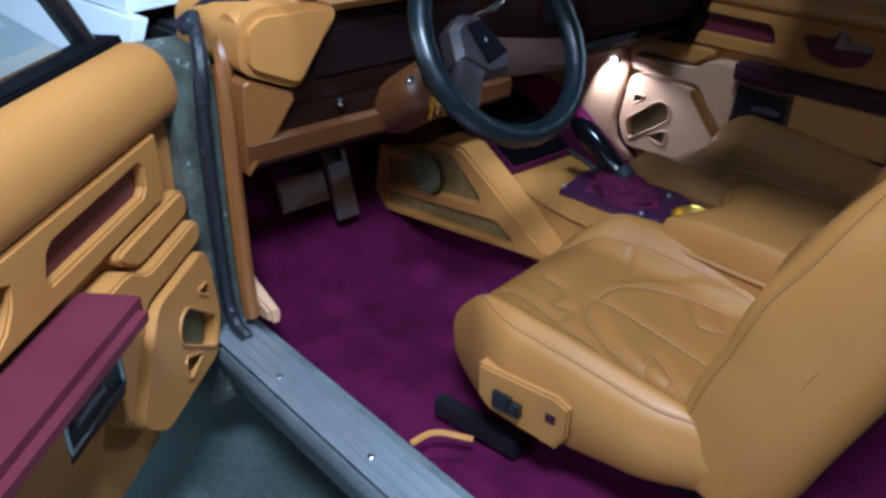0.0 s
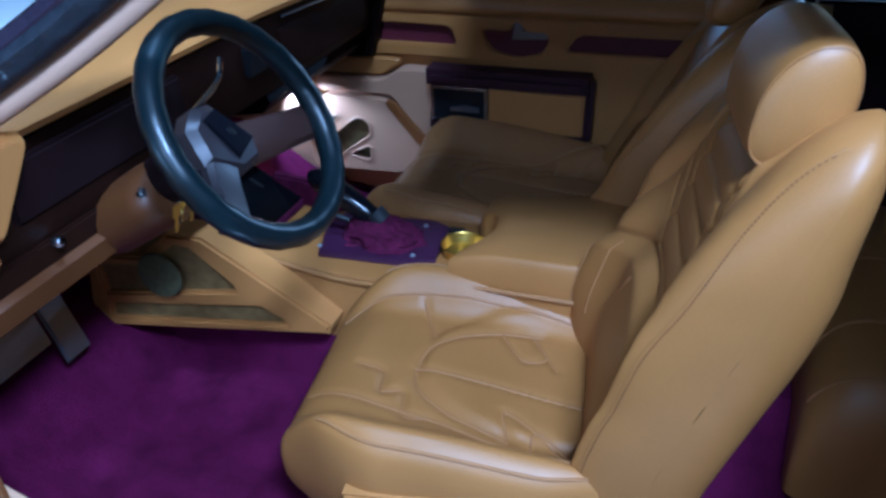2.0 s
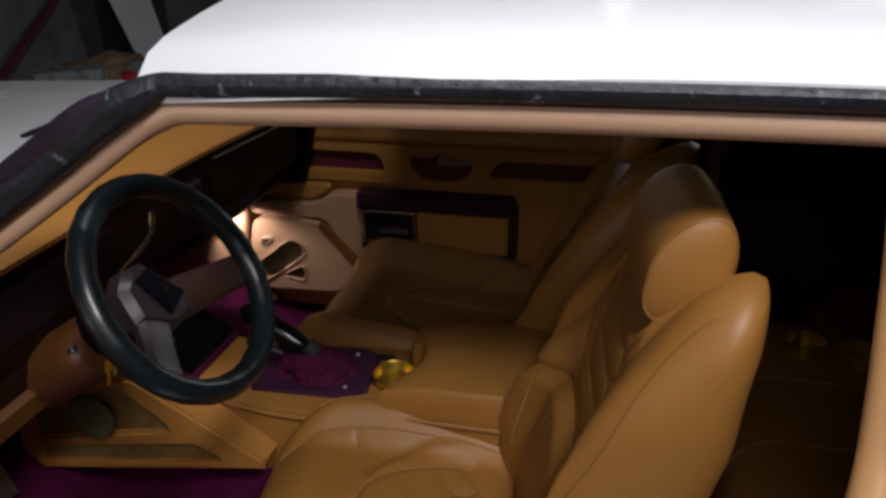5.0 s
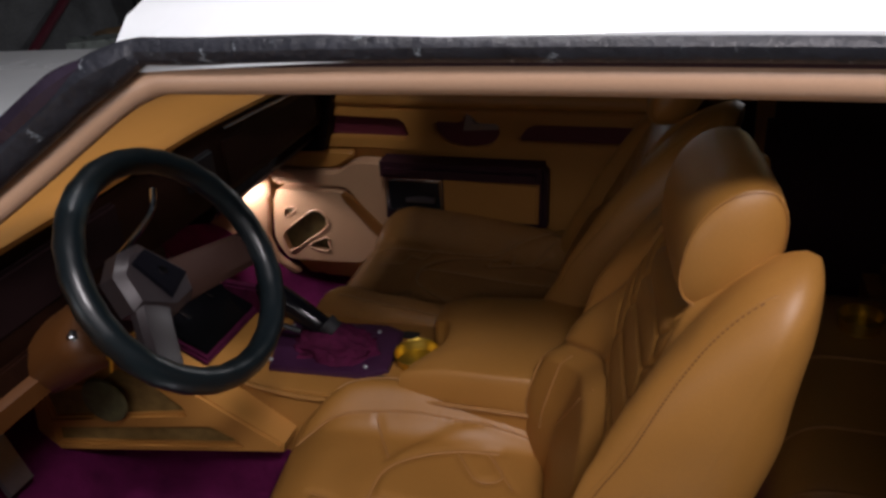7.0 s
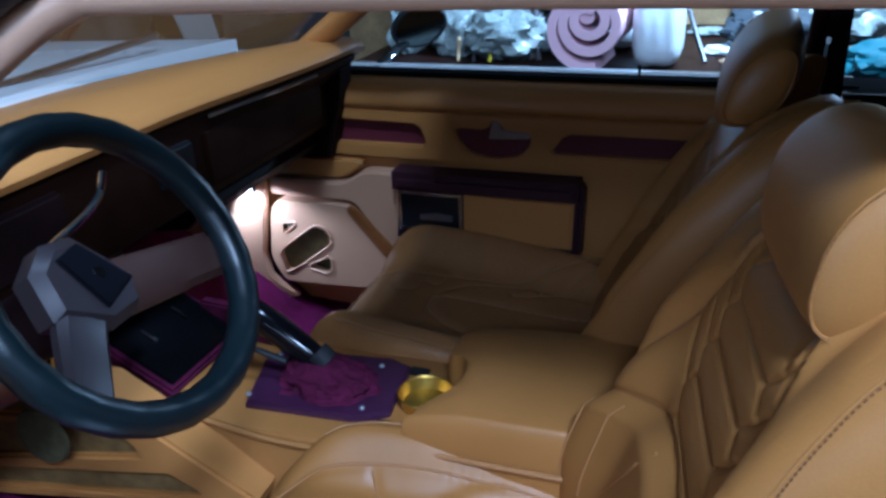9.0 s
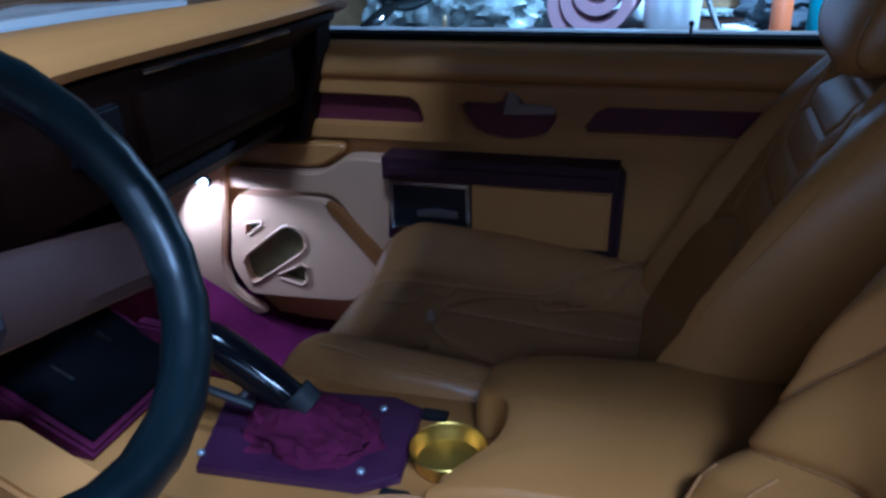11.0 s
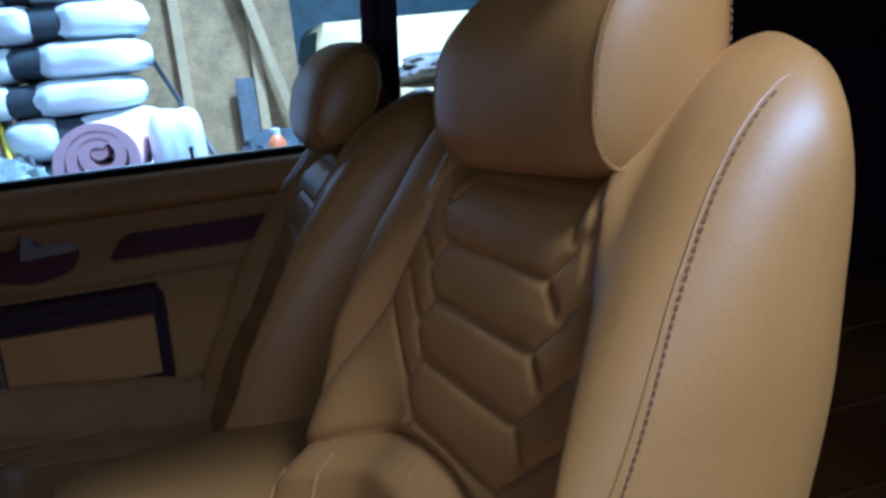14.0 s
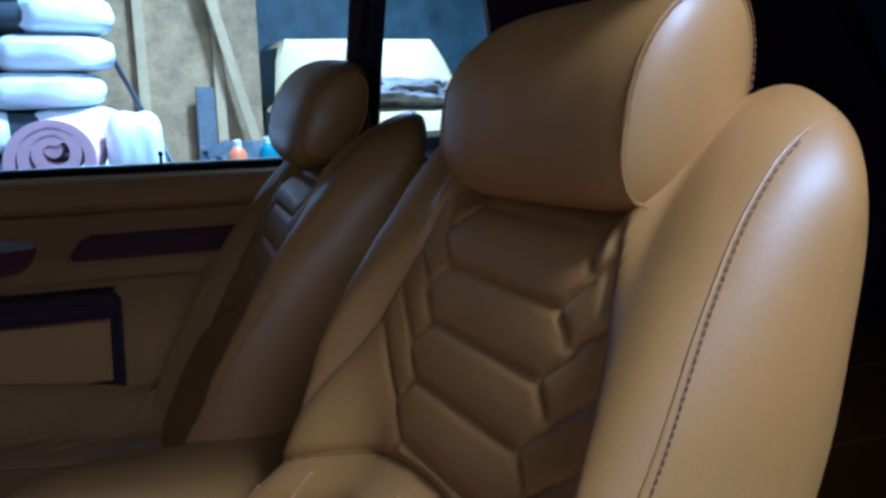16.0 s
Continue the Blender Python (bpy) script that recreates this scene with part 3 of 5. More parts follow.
BACK_LINE = ((0.42, 0.691), (0.50, 0.714), (0.58, 0.743), (0.66, 0.773), (0.72, 0.797), (0.77, 0.812), (0.82, 0.825), (0.88, 0.829), (0.94, 0.838), (1.0, 0.849), (1.06, 0.879))
WING_LINE = ((0.42, 0.024), (0.52, 0.044), (0.60, 0.054), (0.70, 0.050), (0.78, 0.036), (0.85, 0.018), (0.90, 0.003), (0.95, -0.018), (1.0, -0.036), (1.05, -0.050))

WING_EDGE_IN = ((0.60, 0.97), (0.69, 0.95), (0.72, 0.90), (0.76, 0.82), (0.80, 0.735), (0.86, 0.61), (0.91, 0.50), (0.95, 0.47))
WING_EDGE = ((0.60, 0.77), (0.74, 0.77), (0.80, 0.73), (0.86, 0.64), (0.91, 0.56), (0.95, 0.52))


def back_x(z):
    return (between(z - 0.02, BACK_LINE) + between(z, BACK_LINE) + between(z + 0.02, BACK_LINE)) / 3


def groove(a, z):
    """Depth of the stitched seams of the quilted insert: stacked hexagons with two columns beside them."""
    if z < 0.655 or z > 0.953:
        return 0.0
    p = 0.0475
    v = (z - 0.940) / p
    r = v % 1.0
    tri = 1 - abs(r - 0.5) * 2
    edge = 0.089 + 0.027 * tri - 0.014 * smooth01((0.80 - z) / 0.12) - (0.020 if a < 0 else 0.0)
    u = abs(a)
    d = abs(u - edge) * 0.86
    if u < edge:
        d = min(d, min(r, 1 - r) * p)
    else:
        w = (v - 0.5 - (u - (0.11 if a > 0 else 0.09)) / 0.045 * 0.75) % 1.0
        d = min(d, min(w, 1 - w) * p * 0.8)
    if a < 0 and u > edge:
        # a smooth corner panel below the last slanting seam
        last = 0.774 + (u - 0.09) * 0.79
        if z < last + 0.012:
            d = abs(z - last) * 0.78
    return 0.0044 * max(0.0, 1 - d / 0.0065) ** 1.3 - 0.0014 * min(1.0, d / 0.02)


def wing_forward(z):
    """How far the side wings stand before the insert."""
    return (between(z - 0.02, WING_LINE) + between(z, WING_LINE) + between(z + 0.02, WING_LINE)) / 3


def lumbar(c):
    """Height of the seam over the padded lumbar roll."""
    return 0.738 - 0.044 * (c / 0.80) ** 2 - 0.05 * max(0.0, c) ** 2


def wing_narrow(z):
    return 1 - 0.07 * smooth01((z - 0.84) / 0.22) - 0.024 * (1 - smooth01((z - 0.7) / 0.3))


def back_point(c, z, front=True, low=1.0):
    """A point of the backrest's skin: c from -1 to 1 across, at height z."""
    a = c * HB
    c0 = between(z, WING_EDGE if c > 0 or low == 0 else WING_EDGE_IN)
    wing = smooth01((abs(c) - c0) / 0.13)
    reach = wing
    if c < 0:
        # low down the inner wing runs out into the panel beside the quilting, which curls forward with it
        curl = low * smooth01((0.84 - z) / 0.12)
        reach = wing * (1 - curl) + smooth01((abs(c) - 0.36) / 0.46) * curl
    end = max(0.0, abs(c) - 0.72) / 0.28
    shrink = max(0.0, 1 - end ** 2.8) ** 0.42
    top = 0.960 + 0.078 * smooth01((abs(c) - 0.42) / 0.22) - 0.081 * (1 - math.sqrt(max(0.0, 1 - min(1.0, max(0.0, abs(c) - 0.635) / 0.365) ** 2)))
    bot, rh = 0.42, 0.06 + 0.0175 * wing
    zz = min(z, top)
    xf, xb = insert_x(zz) - reach * wing_forward(zz), back_x(zz) + 0.012 * (1 - c * c)
    # the wing's own roll, and the sunk seam where it meets the insert
    roll = max(0.0, (abs(c) - c0) / (1.02 - c0))
    xf += 0.006 * max(0.0, 1 - abs(abs(c) - c0 - 0.01) / (0.035 if c > 0 else 0.028)) - 0.014 * math.sin(math.pi * min(1.0, roll)) * smooth01((zz - 0.66) / 0.08)
    # the padded lumbar roll below a curved seam, running out over the inner wing
    if c < 0.84:
        belly = lumbar(c)
        keep = (1 - wing) ** 2 if c > 0 or low == 0 else 1.0
        dip = smooth01((belly - zz) / 0.032)
        xf += groove(a, zz) * smooth01((c0 + 0.02 - abs(c)) / 0.05) * (1 - smooth01((belly + 0.010 - zz) / 0.012))
        xf -= (0.022 * (1 - wing) * (0.35 + 0.65 * low) + 0.006 * wing * low) * dip * keep * smooth01((zz - 0.45) / 0.15)
        xf += 0.0050 * max(0.0, 1 - abs(zz - belly + 0.001) / 0.008) * keep
    mid = xf * 0.42 + xb * 0.58
    rt = math.sqrt(max(0.0, 1 - max(0.0, (zz - (top - rh)) / rh) ** 2.4))
    rb = math.sqrt(max(0.0, 1 - max(0.0, ((bot + 0.04) - zz) / 0.04) ** 2))
    f = shrink * rt * rb
    x = mid + ((xf if front else xb) - mid) * f
    if front and end > 0.25:
        # a slack crease along the stitched edge
        x += 0.0015 * noise.noise((zz * 26, c * 5, 0))
    return (x, a * wing_narrow(zz), zz), top


def back_rings(low=1.0):
    rings = []
    for k in range(187):
        q = -1 + 2 * k / 186
        c = math.copysign(1 - (1 - abs(q)) ** 1.35, q)
        top = back_point(c, 0.7)[1]
        n = 170
        zs = [0.42 + (top - 0.42) * (0.35 * j / n + 0.65 * math.sin(j / n * math.pi / 2)) for j in range(n + 1)]
        rings.append([back_point(c, z, True, low)[0] for z in zs] + [back_point(c, z, False, low)[0] for z in zs[::-5][1:-1]])
    return rings


def head_rings(out=0.0, up=0.0, fore=0.0):
    rings = []
    prof = []
    for k in range(28):
        q = k / 28 * math.tau
        cx, cz = math.cos(q), math.sin(q)
        u = math.copysign(abs(cx) ** 0.85, cx) * (0.058 if cx < 0 else 0.058 - 0.012 * max(0.0, cz))
        prof.append((u + 0.024 * cz, (0.086 if cz < 0 else 0.079) * math.copysign(abs(cz) ** (0.8 if cz < 0 else 0.92), cz)))
    steps = [(-1, 0.014, 0.12), (-1, 0.012, 0.45), (-1, 0.008, 0.75), (-1, 0.003, 0.93)] + [(-1 + 2 * k / 24, 0.0, 1.0) for k in range(25)] + [(1, 0.003, 0.93), (1, 0.008, 0.75), (1, 0.012, 0.45), (1, 0.014, 0.12)]
    for c, off, f in steps:
        f *= 0.925 * (1 - 0.03 * c * c - 0.05 * max(0.0, abs(c) - 0.8) / 0.2 - 0.16 * max(0.0, (-c - 0.45) / 0.55) ** 2)
        rings.append([(0.766 + fore + u * f, 0.004 + out + c * 0.127 + math.copysign(off, c), 1.035 + up - 0.005 * (1 - c) + w * f * (0.97 if w > 0 else 1.0)) for u, w in prof])
    return rings


def stitch(bm, p0, p1, r):
    """One stitch of thread: a slim four-sided bar."""
    d = (p1 - p0).normalized()
    s = d.cross(Vector((0.3, 0.9, 0.2))).normalized() * r
    w = d.cross(s)
    v = [bm.verts.new(q + o) for q in (p0, p1) for o in (s, w, -s, -w)]
    for i in range(4):
        j = (i + 1) % 4
        bm.faces.new((v[i], v[j], v[4 + j], v[4 + i]))


def front_seat(side, dx, lean, yaw):
    """side -1: the driver's seat, turned a little to the door; 1: the passenger's, moved forward and laid back."""
    y0 = side * YC + (0.04 if side > 0 else 0.0)

    def place(px, a, pz, back=0.0):
        """a: metres from the middle towards the door."""
        if side > 0:
            pz -= 0.032 * back * smooth01((pz - 0.5) / 0.3)
        px += dx + lean * (pz - 0.60) * back
        u, v = px - 0.45, side * a
        return (0.45 + u * math.cos(yaw) - v * math.sin(yaw), y0 + u * math.sin(yaw) + v * math.cos(yaw), pz)

    ride = (0.0, 0.0) if side < 0 else (-0.058, 0.02)     # the passenger's cushion slides on its own

    def put(rings, back=0.0, slide=(0.0, 0.0)):
        return [[place(px + slide[0], py + slide[1], pz, back) for px, py, pz in r] for r in rings]

    who = "driver" if side < 0 else "passenger"
    s = thing(who + "_seat", (0.4 + dx, y0, 0.3), "tan leather bucket seat " + ("with quilted back beside the open door" if side < 0 else "laid back beside the closed door"), "car seat", "front bucket seats")
    cush = part("cushion", loft(put(cushion_rings(0.74 if side < 0 else 0.93), 0.0, ride)), TAN if side < 0 else TAN_FILM, s, "smooth tan leather cushion" if side < 0 else "tan leather cushion under clear film")
    back = part("backrest", loft(put(back_rings(1.0 if side < 0 else 0.0), 1.0), True, False), TAN, s, "tan leather backrest with stitched hexagon quilting")
    lift = (0.0, 0.0, 0.0) if side < 0 else (0.030, 0.010, -0.022)
    head = part("headrest", loft(put(head_rings(*lift), 1.0)), TAN, s, "plump tan leather headrest")
    for k in (4, -5):
        part("piping", tube(put([head_rings(*lift)[k]], 1.0)[0], 0.0016, 6, closed=True), TAN, head)

    for pts, (_, r) in zip(SEAM_LINES, CUSHION_SEAMS):
        part("seam", tube([place(x + ride[0], a + ride[1], seat_top(x, a) + 0.0018) for x, a in pts[::2]], r * 0.85, 6), TAN_PIPE, cush)

    for j in (3, 85):
        line = [r[j] for r in put([r for r in cushion_rings(0.74 if side < 0 else 0.93)][14:84:3], 0.0, ride)]
        part("edge_piping", tube([(x, y, z + 0.001) for x, y, z in line], 0.0026, 6), TAN_PIPE, cush)

    for c in (-0.915, 0.915):
        pts = [Vector(place(px - 0.0008, py, pz, 1.0)) for px, py, pz in [back_point(c * 1.012 - math.copysign(0.06, c) * smooth01((k - 34) / 26), 0.50 + 0.520 * k / 60, True, 1.0 if side < 0 else 0.0)[0] for k in range(0 if side < 0 else 20, 61)]]
        part("seam", tube(pts, 0.0009, 6), TAN, back, "stitched leather seam")
        if side < 0 and c > 0:
            threads, row = bmesh.new(), []
            for k in range(110):
                z = 0.505 + 0.502 * k / 109
                cc = c * 1.012 - 0.06 * smooth01(((z - 0.50) / 0.520 * 60 - 34) / 26) + 0.010
                p0, p1, p2 = [Vector(place(*back_point(cc + dc, z + dz)[0], 1.0)) for dc, dz in ((0, 0), (0.004, 0), (0, 0.004))]
                n = (p1 - p0).cross(p2 - p0).normalized()
                row.append(p0 + n * math.copysign(0.0007, n.dot(Vector((-1, -1, 0)))))
            for p0, p1 in zip(row, row[1:]):
                stitch(threads, p0.lerp(p1, 0.15), p0.lerp(p1, 0.70), 0.0009)
            part("stitches", threads, THREAD, back, "dark thread stitching", kind="stuff")
    lines = [[(c, lumbar(c) - 0.001) for c in [(-0.93 if side < 0 else -0.62) + (1.55 if side < 0 else 1.24) * k / 30 for k in range(31)]]]
    if side < 0:
        lines += [[(-0.80 + 0.06 * k / 8, 0.675 - 0.12 * k / 8) for k in range(9)], [(-0.60 + 0.04 * k / 8, 0.700 - 0.14 * k / 8) for k in range(9)], [(-0.10 - 0.30 * k / 8, 0.722 - 0.12 * (k / 8) ** 0.8) for k in range(9)]]
    for n, line in enumerate(lines):
        pts = [Vector(place(px - 0.0006, py, pz, 1.0)) for px, py, pz in [back_point(c, z, True, 1.0 if side < 0 else 0.0)[0] for c, z in line]]
        part("seam", tube(pts, 0.0012 if n == 0 else 0.0019, 6), TAN_SEAM if n == 0 else TAN_PIPE, back)
    for edge, sg in ((WING_EDGE, 1), (WING_EDGE_IN if side < 0 else WING_EDGE, -1)):
        pts = [Vector(place(px - 0.0004, py, pz, 1.0)) for px, py, pz in [back_point(sg * (between(z, edge) + 0.012), z, True, 1.0 if side < 0 else 0.0)[0] for z in [0.715 + 0.225 * k / 24 for k in range(25)]]]
        part("seam", tube(pts, 0.0012, 6), TAN_SEAM, back)
    # two rows of thread round the headrest's sewn-in ends
    for k, step in ((4, 1), (-5, -1)):
        threads = bmesh.new()
        for n in (k, k + step):
            ring = [Vector(p) for p in put([head_rings(*lift)[n]], 1.0)[0]]
            mid = sum(ring, Vector()) / len(ring)
            for q in range(28):
                p0, p1 = ring[q], ring[(q + 1) % 28]
                for e in (0.0, 0.34, 0.67):
                    a0, a1 = p0.lerp(p1, e), p0.lerp(p1, e + 0.22)
                    off = Vector((0, -0.004 * step * side if n == k else 0.006 * step * side, 0))
                    stitch(threads, a0 + (a0 - mid) * 0.004 + off, a1 + (a1 - mid) * 0.004 + off, 0.0006)
        part("stitches", threads, TAN_SEAM, head, "dark thread stitching", kind="stuff")

    def slab(name, outline, n0, n1, bevel, mat, parent, label=""):
        """A part on the seat's outer side, from n0 to n1 off the cushion's edge."""
        return part(name, extrude(outline, lambda a, b, d: place(a, HW + d, b), n0, n1, bevel), mat, parent, label)

    def rect(a0, a1, b0, b1):
        return [(a0, b0), (a1, b0), (a1, b1), (a0, b1)]

    slab("seat_base", rect(0.20, 0.60, 0.30, 0.42), -0.40, -0.13, 0.008, BLACK, s, "black steel seat base")
    panel = slab("switch_panel", [(0.225, 0.435), (0.225, 0.495), (0.37, 0.50), (0.395, 0.49), (0.395, 0.44), (0.375, 0.405), (0.25, 0.415)], -0.02, 0.016, 0.004, TAN, s, "tan seat switch panel")
    slab("switch", rect(0.262, 0.296, 0.435, 0.465), 0.014, 0.03, 0.004, BLACK, panel, "black seat switch")
    slab("switch", rect(0.298, 0.315, 0.44, 0.46), 0.014, 0.034, 0.004, BLACK, panel, "black seat switch")
    slab("switch_hole", rect(0.356, 0.374, 0.452, 0.468), 0.014, 0.0185, 0.002, DARK_TRIM, panel)
    slab("seat_rail", rect(0.10, 0.28, 0.30, 0.335), -0.05, -0.02, 0.004, BLACK, s, "black seat rail")
    return s


front_seat(-1, 0.0, 0.0, radians(8))
front_seat(1, -0.098, 0.13, 0.0)


# ---- doors ----
def door(side):
    """A door built along s from its front edge, n into the cabin, z up; the driver's is swung open."""
    if side > 0:
        def W(s, z, n):
            return (-0.41 + s, 0.665 - n, z)
    else:
        def W(s, z, n):
            return (-0.276 + 0.682 * s + 0.731 * n, -0.846 - 0.731 * s + 0.682 * n, z - 0.02)
    who = "passenger" if side > 0 else "driver"
    state = "closed passenger door lined with tan vinyl and maroon insets" if side > 0 else "open driver door lined with tan vinyl and maroon insets"
    d = thing(who + "_door", W(0.6, 0.4, -0.05), state, "car door", "doors of the car")

    def rect(a0, a1, b0, b1):
        return [(a0, b0), (a1, b0), (a1, b1), (a0, b1)]

    rise = 0.75 if side > 0 else 1.45     # the top roll's height, taller on the open door
    part("outer_skin", extrude(rect(-0.02, 1.30, 0.26, 0.90), W, -0.17, -0.13, 0.01), WHITE_PAINT, d, "white painted door skin")
    part("panel", extrude(rect(-0.03, 1.30, 0.30, 0.875), W, -0.13, 0.0, 0.012), TAN_TRIM, d, "tan vinyl door panel")
    # rounded top roll
    prof = spline([(0.0, 0, 0.83), (0.020, 0, 0.836), (0.027, 0, 0.858), (0.019, 0, 0.888), (-0.004, 0, 0.908), (-0.04, 0, 0.915), (-0.06, 0, 0.905), (-0.06, 0, 0.84)], 4)
    rings = []
    for s, f in [(-0.028, 0.80), (-0.024, 0.90), (-0.012, 0.975), (0.01, 1.0)] + [(0.02 + 1.28 * k / 10, 1.0) for k in range(1, 11)]:
        rings.append([W(s, 0.83 + (p.z - 0.83) * rise * f, p.x * f) for p in prof])
    part("top_roll", loft(rings), TAN_TRIM, d, "padded tan top roll")
    part("window_seal", extrude(rect(0.0, 1.30, 0.90 + 0.085 * (rise - 1), 0.925 + 0.085 * (rise - 1)), W, -0.10, -0.045, 0.004), FELT, d, "black window seal")
    # raised board with three openings
    f, r = 0.41, 0.41
    holes = [[(0.14, 0.752), (0.432, 0.752), (0.414, 0.802), (0.14, 0.806)],
             [(0.505, 0.772), (0.53, 0.742), (0.59, 0.730), (0.65, 0.742), (0.672, 0.772), (0.668, 0.797), (0.615, 0.797), (0.60, 0.815), (0.585, 0.822), (0.572, 0.797), (0.50, 0.799)],
             [(0.713, 0.752), (1.10, 0.752), (1.08, 0.799), (0.746, 0.797)]]
    part("inset_board", extrude(rect(0.08, 1.22, 0.718, 0.832), W, 0.001, 0.022, 0.005, holes=[rounded(h, 0.2, 1) for h in holes]), TAN_TRIM, d, "tan board with shaped openings")
    for name, a0, a1 in (("inset", 0.12, 0.45), ("inset", 0.70, 1.12)):
        part(name, extrude(rect(a0, a1, 0.745, 0.81), W, 0.002, 0.005), MAROON, d, "maroon inset")
    part("inset", extrude(rect(0.49, 0.685, 0.726, 0.825), W, 0.002, 0.005), MAROON, d, "maroon crest inset")
    part("lever", extrude([(0.575, 0.775), (0.665, 0.78), (0.67, 0.795), (0.605, 0.797), (0.598, 0.818), (0.586, 0.82), (0.58, 0.80)], W, 0.005, 0.016, 0.003), GREY_METAL, d, "grey steel release lever")
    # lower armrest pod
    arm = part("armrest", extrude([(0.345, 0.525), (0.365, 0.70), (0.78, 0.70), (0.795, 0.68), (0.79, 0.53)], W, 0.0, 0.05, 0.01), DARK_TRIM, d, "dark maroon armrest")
    # same maroon pad on both doors; the passenger's shade is put into its colour
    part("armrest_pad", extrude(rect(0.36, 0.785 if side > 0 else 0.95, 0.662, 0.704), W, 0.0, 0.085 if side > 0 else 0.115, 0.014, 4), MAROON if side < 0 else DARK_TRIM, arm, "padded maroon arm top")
    part("armrest_face", extrude([(0.525, 0.546), (0.527, 0.664), (0.776, 0.660), (0.772, 0.548)], W, 0.03, 0.064, 0.006), TAN_TRIM, arm, "tan face panel")
    cup = part("handle_cup", extrude(rect(0.366, 0.522, 0.558, 0.655), W, 0.03, 0.062, 0.004, holes=[rect(0.374, 0.514, 0.566, 0.647)]), CHROME, arm, "chrome handle surround")
    part("cup_back", extrude(rect(0.372, 0.516, 0.564, 0.649), W, 0.03, 0.052), BLACK, cup, "dark recess")
    part("pull", extrude([(0.42, 0.588), (0.498, 0.588), (0.498, 0.602), (0.46, 0.606), (0.42, 0.598)], W, 0.05, 0.062, 0.003), GREY_METAL, cup, "chrome door pull")
    # speaker pod at the front
    out = rounded([(0.005, 0.447), (0.040, 0.382), (0.275, 0.390), (0.345, 0.455), (0.236, 0.604), (0.045, 0.604), (0.026, 0.578)])
    holes = [rounded([(0.050, 0.545), (0.098, 0.548), (0.050, 0.513)], 0.2, 1),
             rounded([(0.031, 0.463), (0.138, 0.545), (0.165, 0.543), (0.181, 0.525), (0.181, 0.495), (0.060, 0.410), (0.045, 0.412)], 0.2, 1),
             rounded([(0.104, 0.430), (0.180, 0.468), (0.175, 0.413)], 0.2, 1)]
    # paler tan on the passenger pod: courtesy lamp's light put into the colour
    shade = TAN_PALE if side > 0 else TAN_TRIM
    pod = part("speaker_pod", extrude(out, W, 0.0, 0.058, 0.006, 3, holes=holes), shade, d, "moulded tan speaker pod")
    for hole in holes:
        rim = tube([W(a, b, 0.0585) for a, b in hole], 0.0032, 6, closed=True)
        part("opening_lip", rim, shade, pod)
    part("speaker_mesh", extrude(rect(0.02, 0.195, 0.40, 0.555), W, 0.02, 0.036), SPEAKER_CLOTH, pod, "olive speaker mesh")
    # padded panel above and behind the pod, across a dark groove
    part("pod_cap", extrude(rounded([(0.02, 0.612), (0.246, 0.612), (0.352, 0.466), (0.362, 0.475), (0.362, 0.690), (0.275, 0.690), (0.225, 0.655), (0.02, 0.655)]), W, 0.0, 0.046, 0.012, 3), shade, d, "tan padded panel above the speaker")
    part("pod_ledge", extrude(rounded([(0.02, 0.660), (0.215, 0.660), (0.27, 0.694), (0.27, 0.712), (0.02, 0.712)]), W, 0.0, 0.030, 0.010, 3), TAN_TRIM, d, "tan padded ledge")
    if side > 0:
        part("edge_strip", extrude(rounded([(0.230, 0.592), (0.240, 0.604), (0.258, 0.598), (0.366, 0.482), (0.366, 0.462), (0.340, 0.462)], 0.2, 1), W, 0.046, 0.062, 0.004), RUST_TRIM, d, "brown vinyl edging strip")
    # window frame glass
    if side < 0:
        g = part("window_glass", extrude([(0.06, 0.93), (1.22, 0.93), (1.20, 1.28), (0.55, 1.29)], lambda s, z, n: W(s, z, n - 0.07 - 0.25 * (z - 0.9)), 0, 0.004), GLASS, d, "clear side window")
        g.visible_shadow = False
        post = spline([W(0.0, 0.88, -0.07), W(0.03, 0.93, -0.08), W(0.09, 1.04, -0.10), W(0.16, 1.15, -0.125), W(0.25, 1.27, -0.155)], 5)
        part("window_post", tube(post, 0.019, 8), BLACK, d, "black window guide post")
    for k, z in enumerate((0.42, 0.80)) if side < 0 else ():
        part("hinge", block(-0.325, -0.265, -0.862, -0.822, z, z + 0.07, 0.008), GREASY, d, "greasy steel hinge")
    return d


door(1)
door(-1)


# ---- centre console ----
con = thing("centre_console", (0.2, 0, 0.3), "tan leather centre console with wide padded armrest", "console")
rings = []
for x, w, zt in ((-0.50, 0.155, 0.60), (-0.34, 0.15, 0.57), (-0.20, 0.145, 0.548), (-0.06, 0.14, 0.536), (0.1, 0.135, 0.535), (0.24, 0.13, 0.538), (0.30, 0.125, 0.54), (0.66, 0.125, 0.54)):
    r = 0.02
    rings.append([(x, -w, 0.34), (x, -w, zt - r), (x, -w + r * 0.3, zt - r * 0.3), (x, -w + r, zt), (x, w - r, zt), (x, w - r * 0.3, zt - r * 0.3), (x, w, zt - r), (x, w, 0.34)])
part("body", loft(rings), TAN, con, "tan leather console body")
lid = [(0.262, -0.118), (0.270, -0.132), (0.285, -0.138), (0.64, -0.118), (0.65, 0.0), (0.64, 0.15), (0.30, 0.135), (0.268, 0.095), (0.262, 0.062), (0.272, 0.046), (0.290, 0.040), (0.305, 0.02), (0.312, -0.02), (0.305, -0.06), (0.285, -0.09)]
edge = [tuple(p[:2]) for p in spline([(x, y, 0) for x, y in lid + lid[:1]], 5)[:-1]]
rings = []
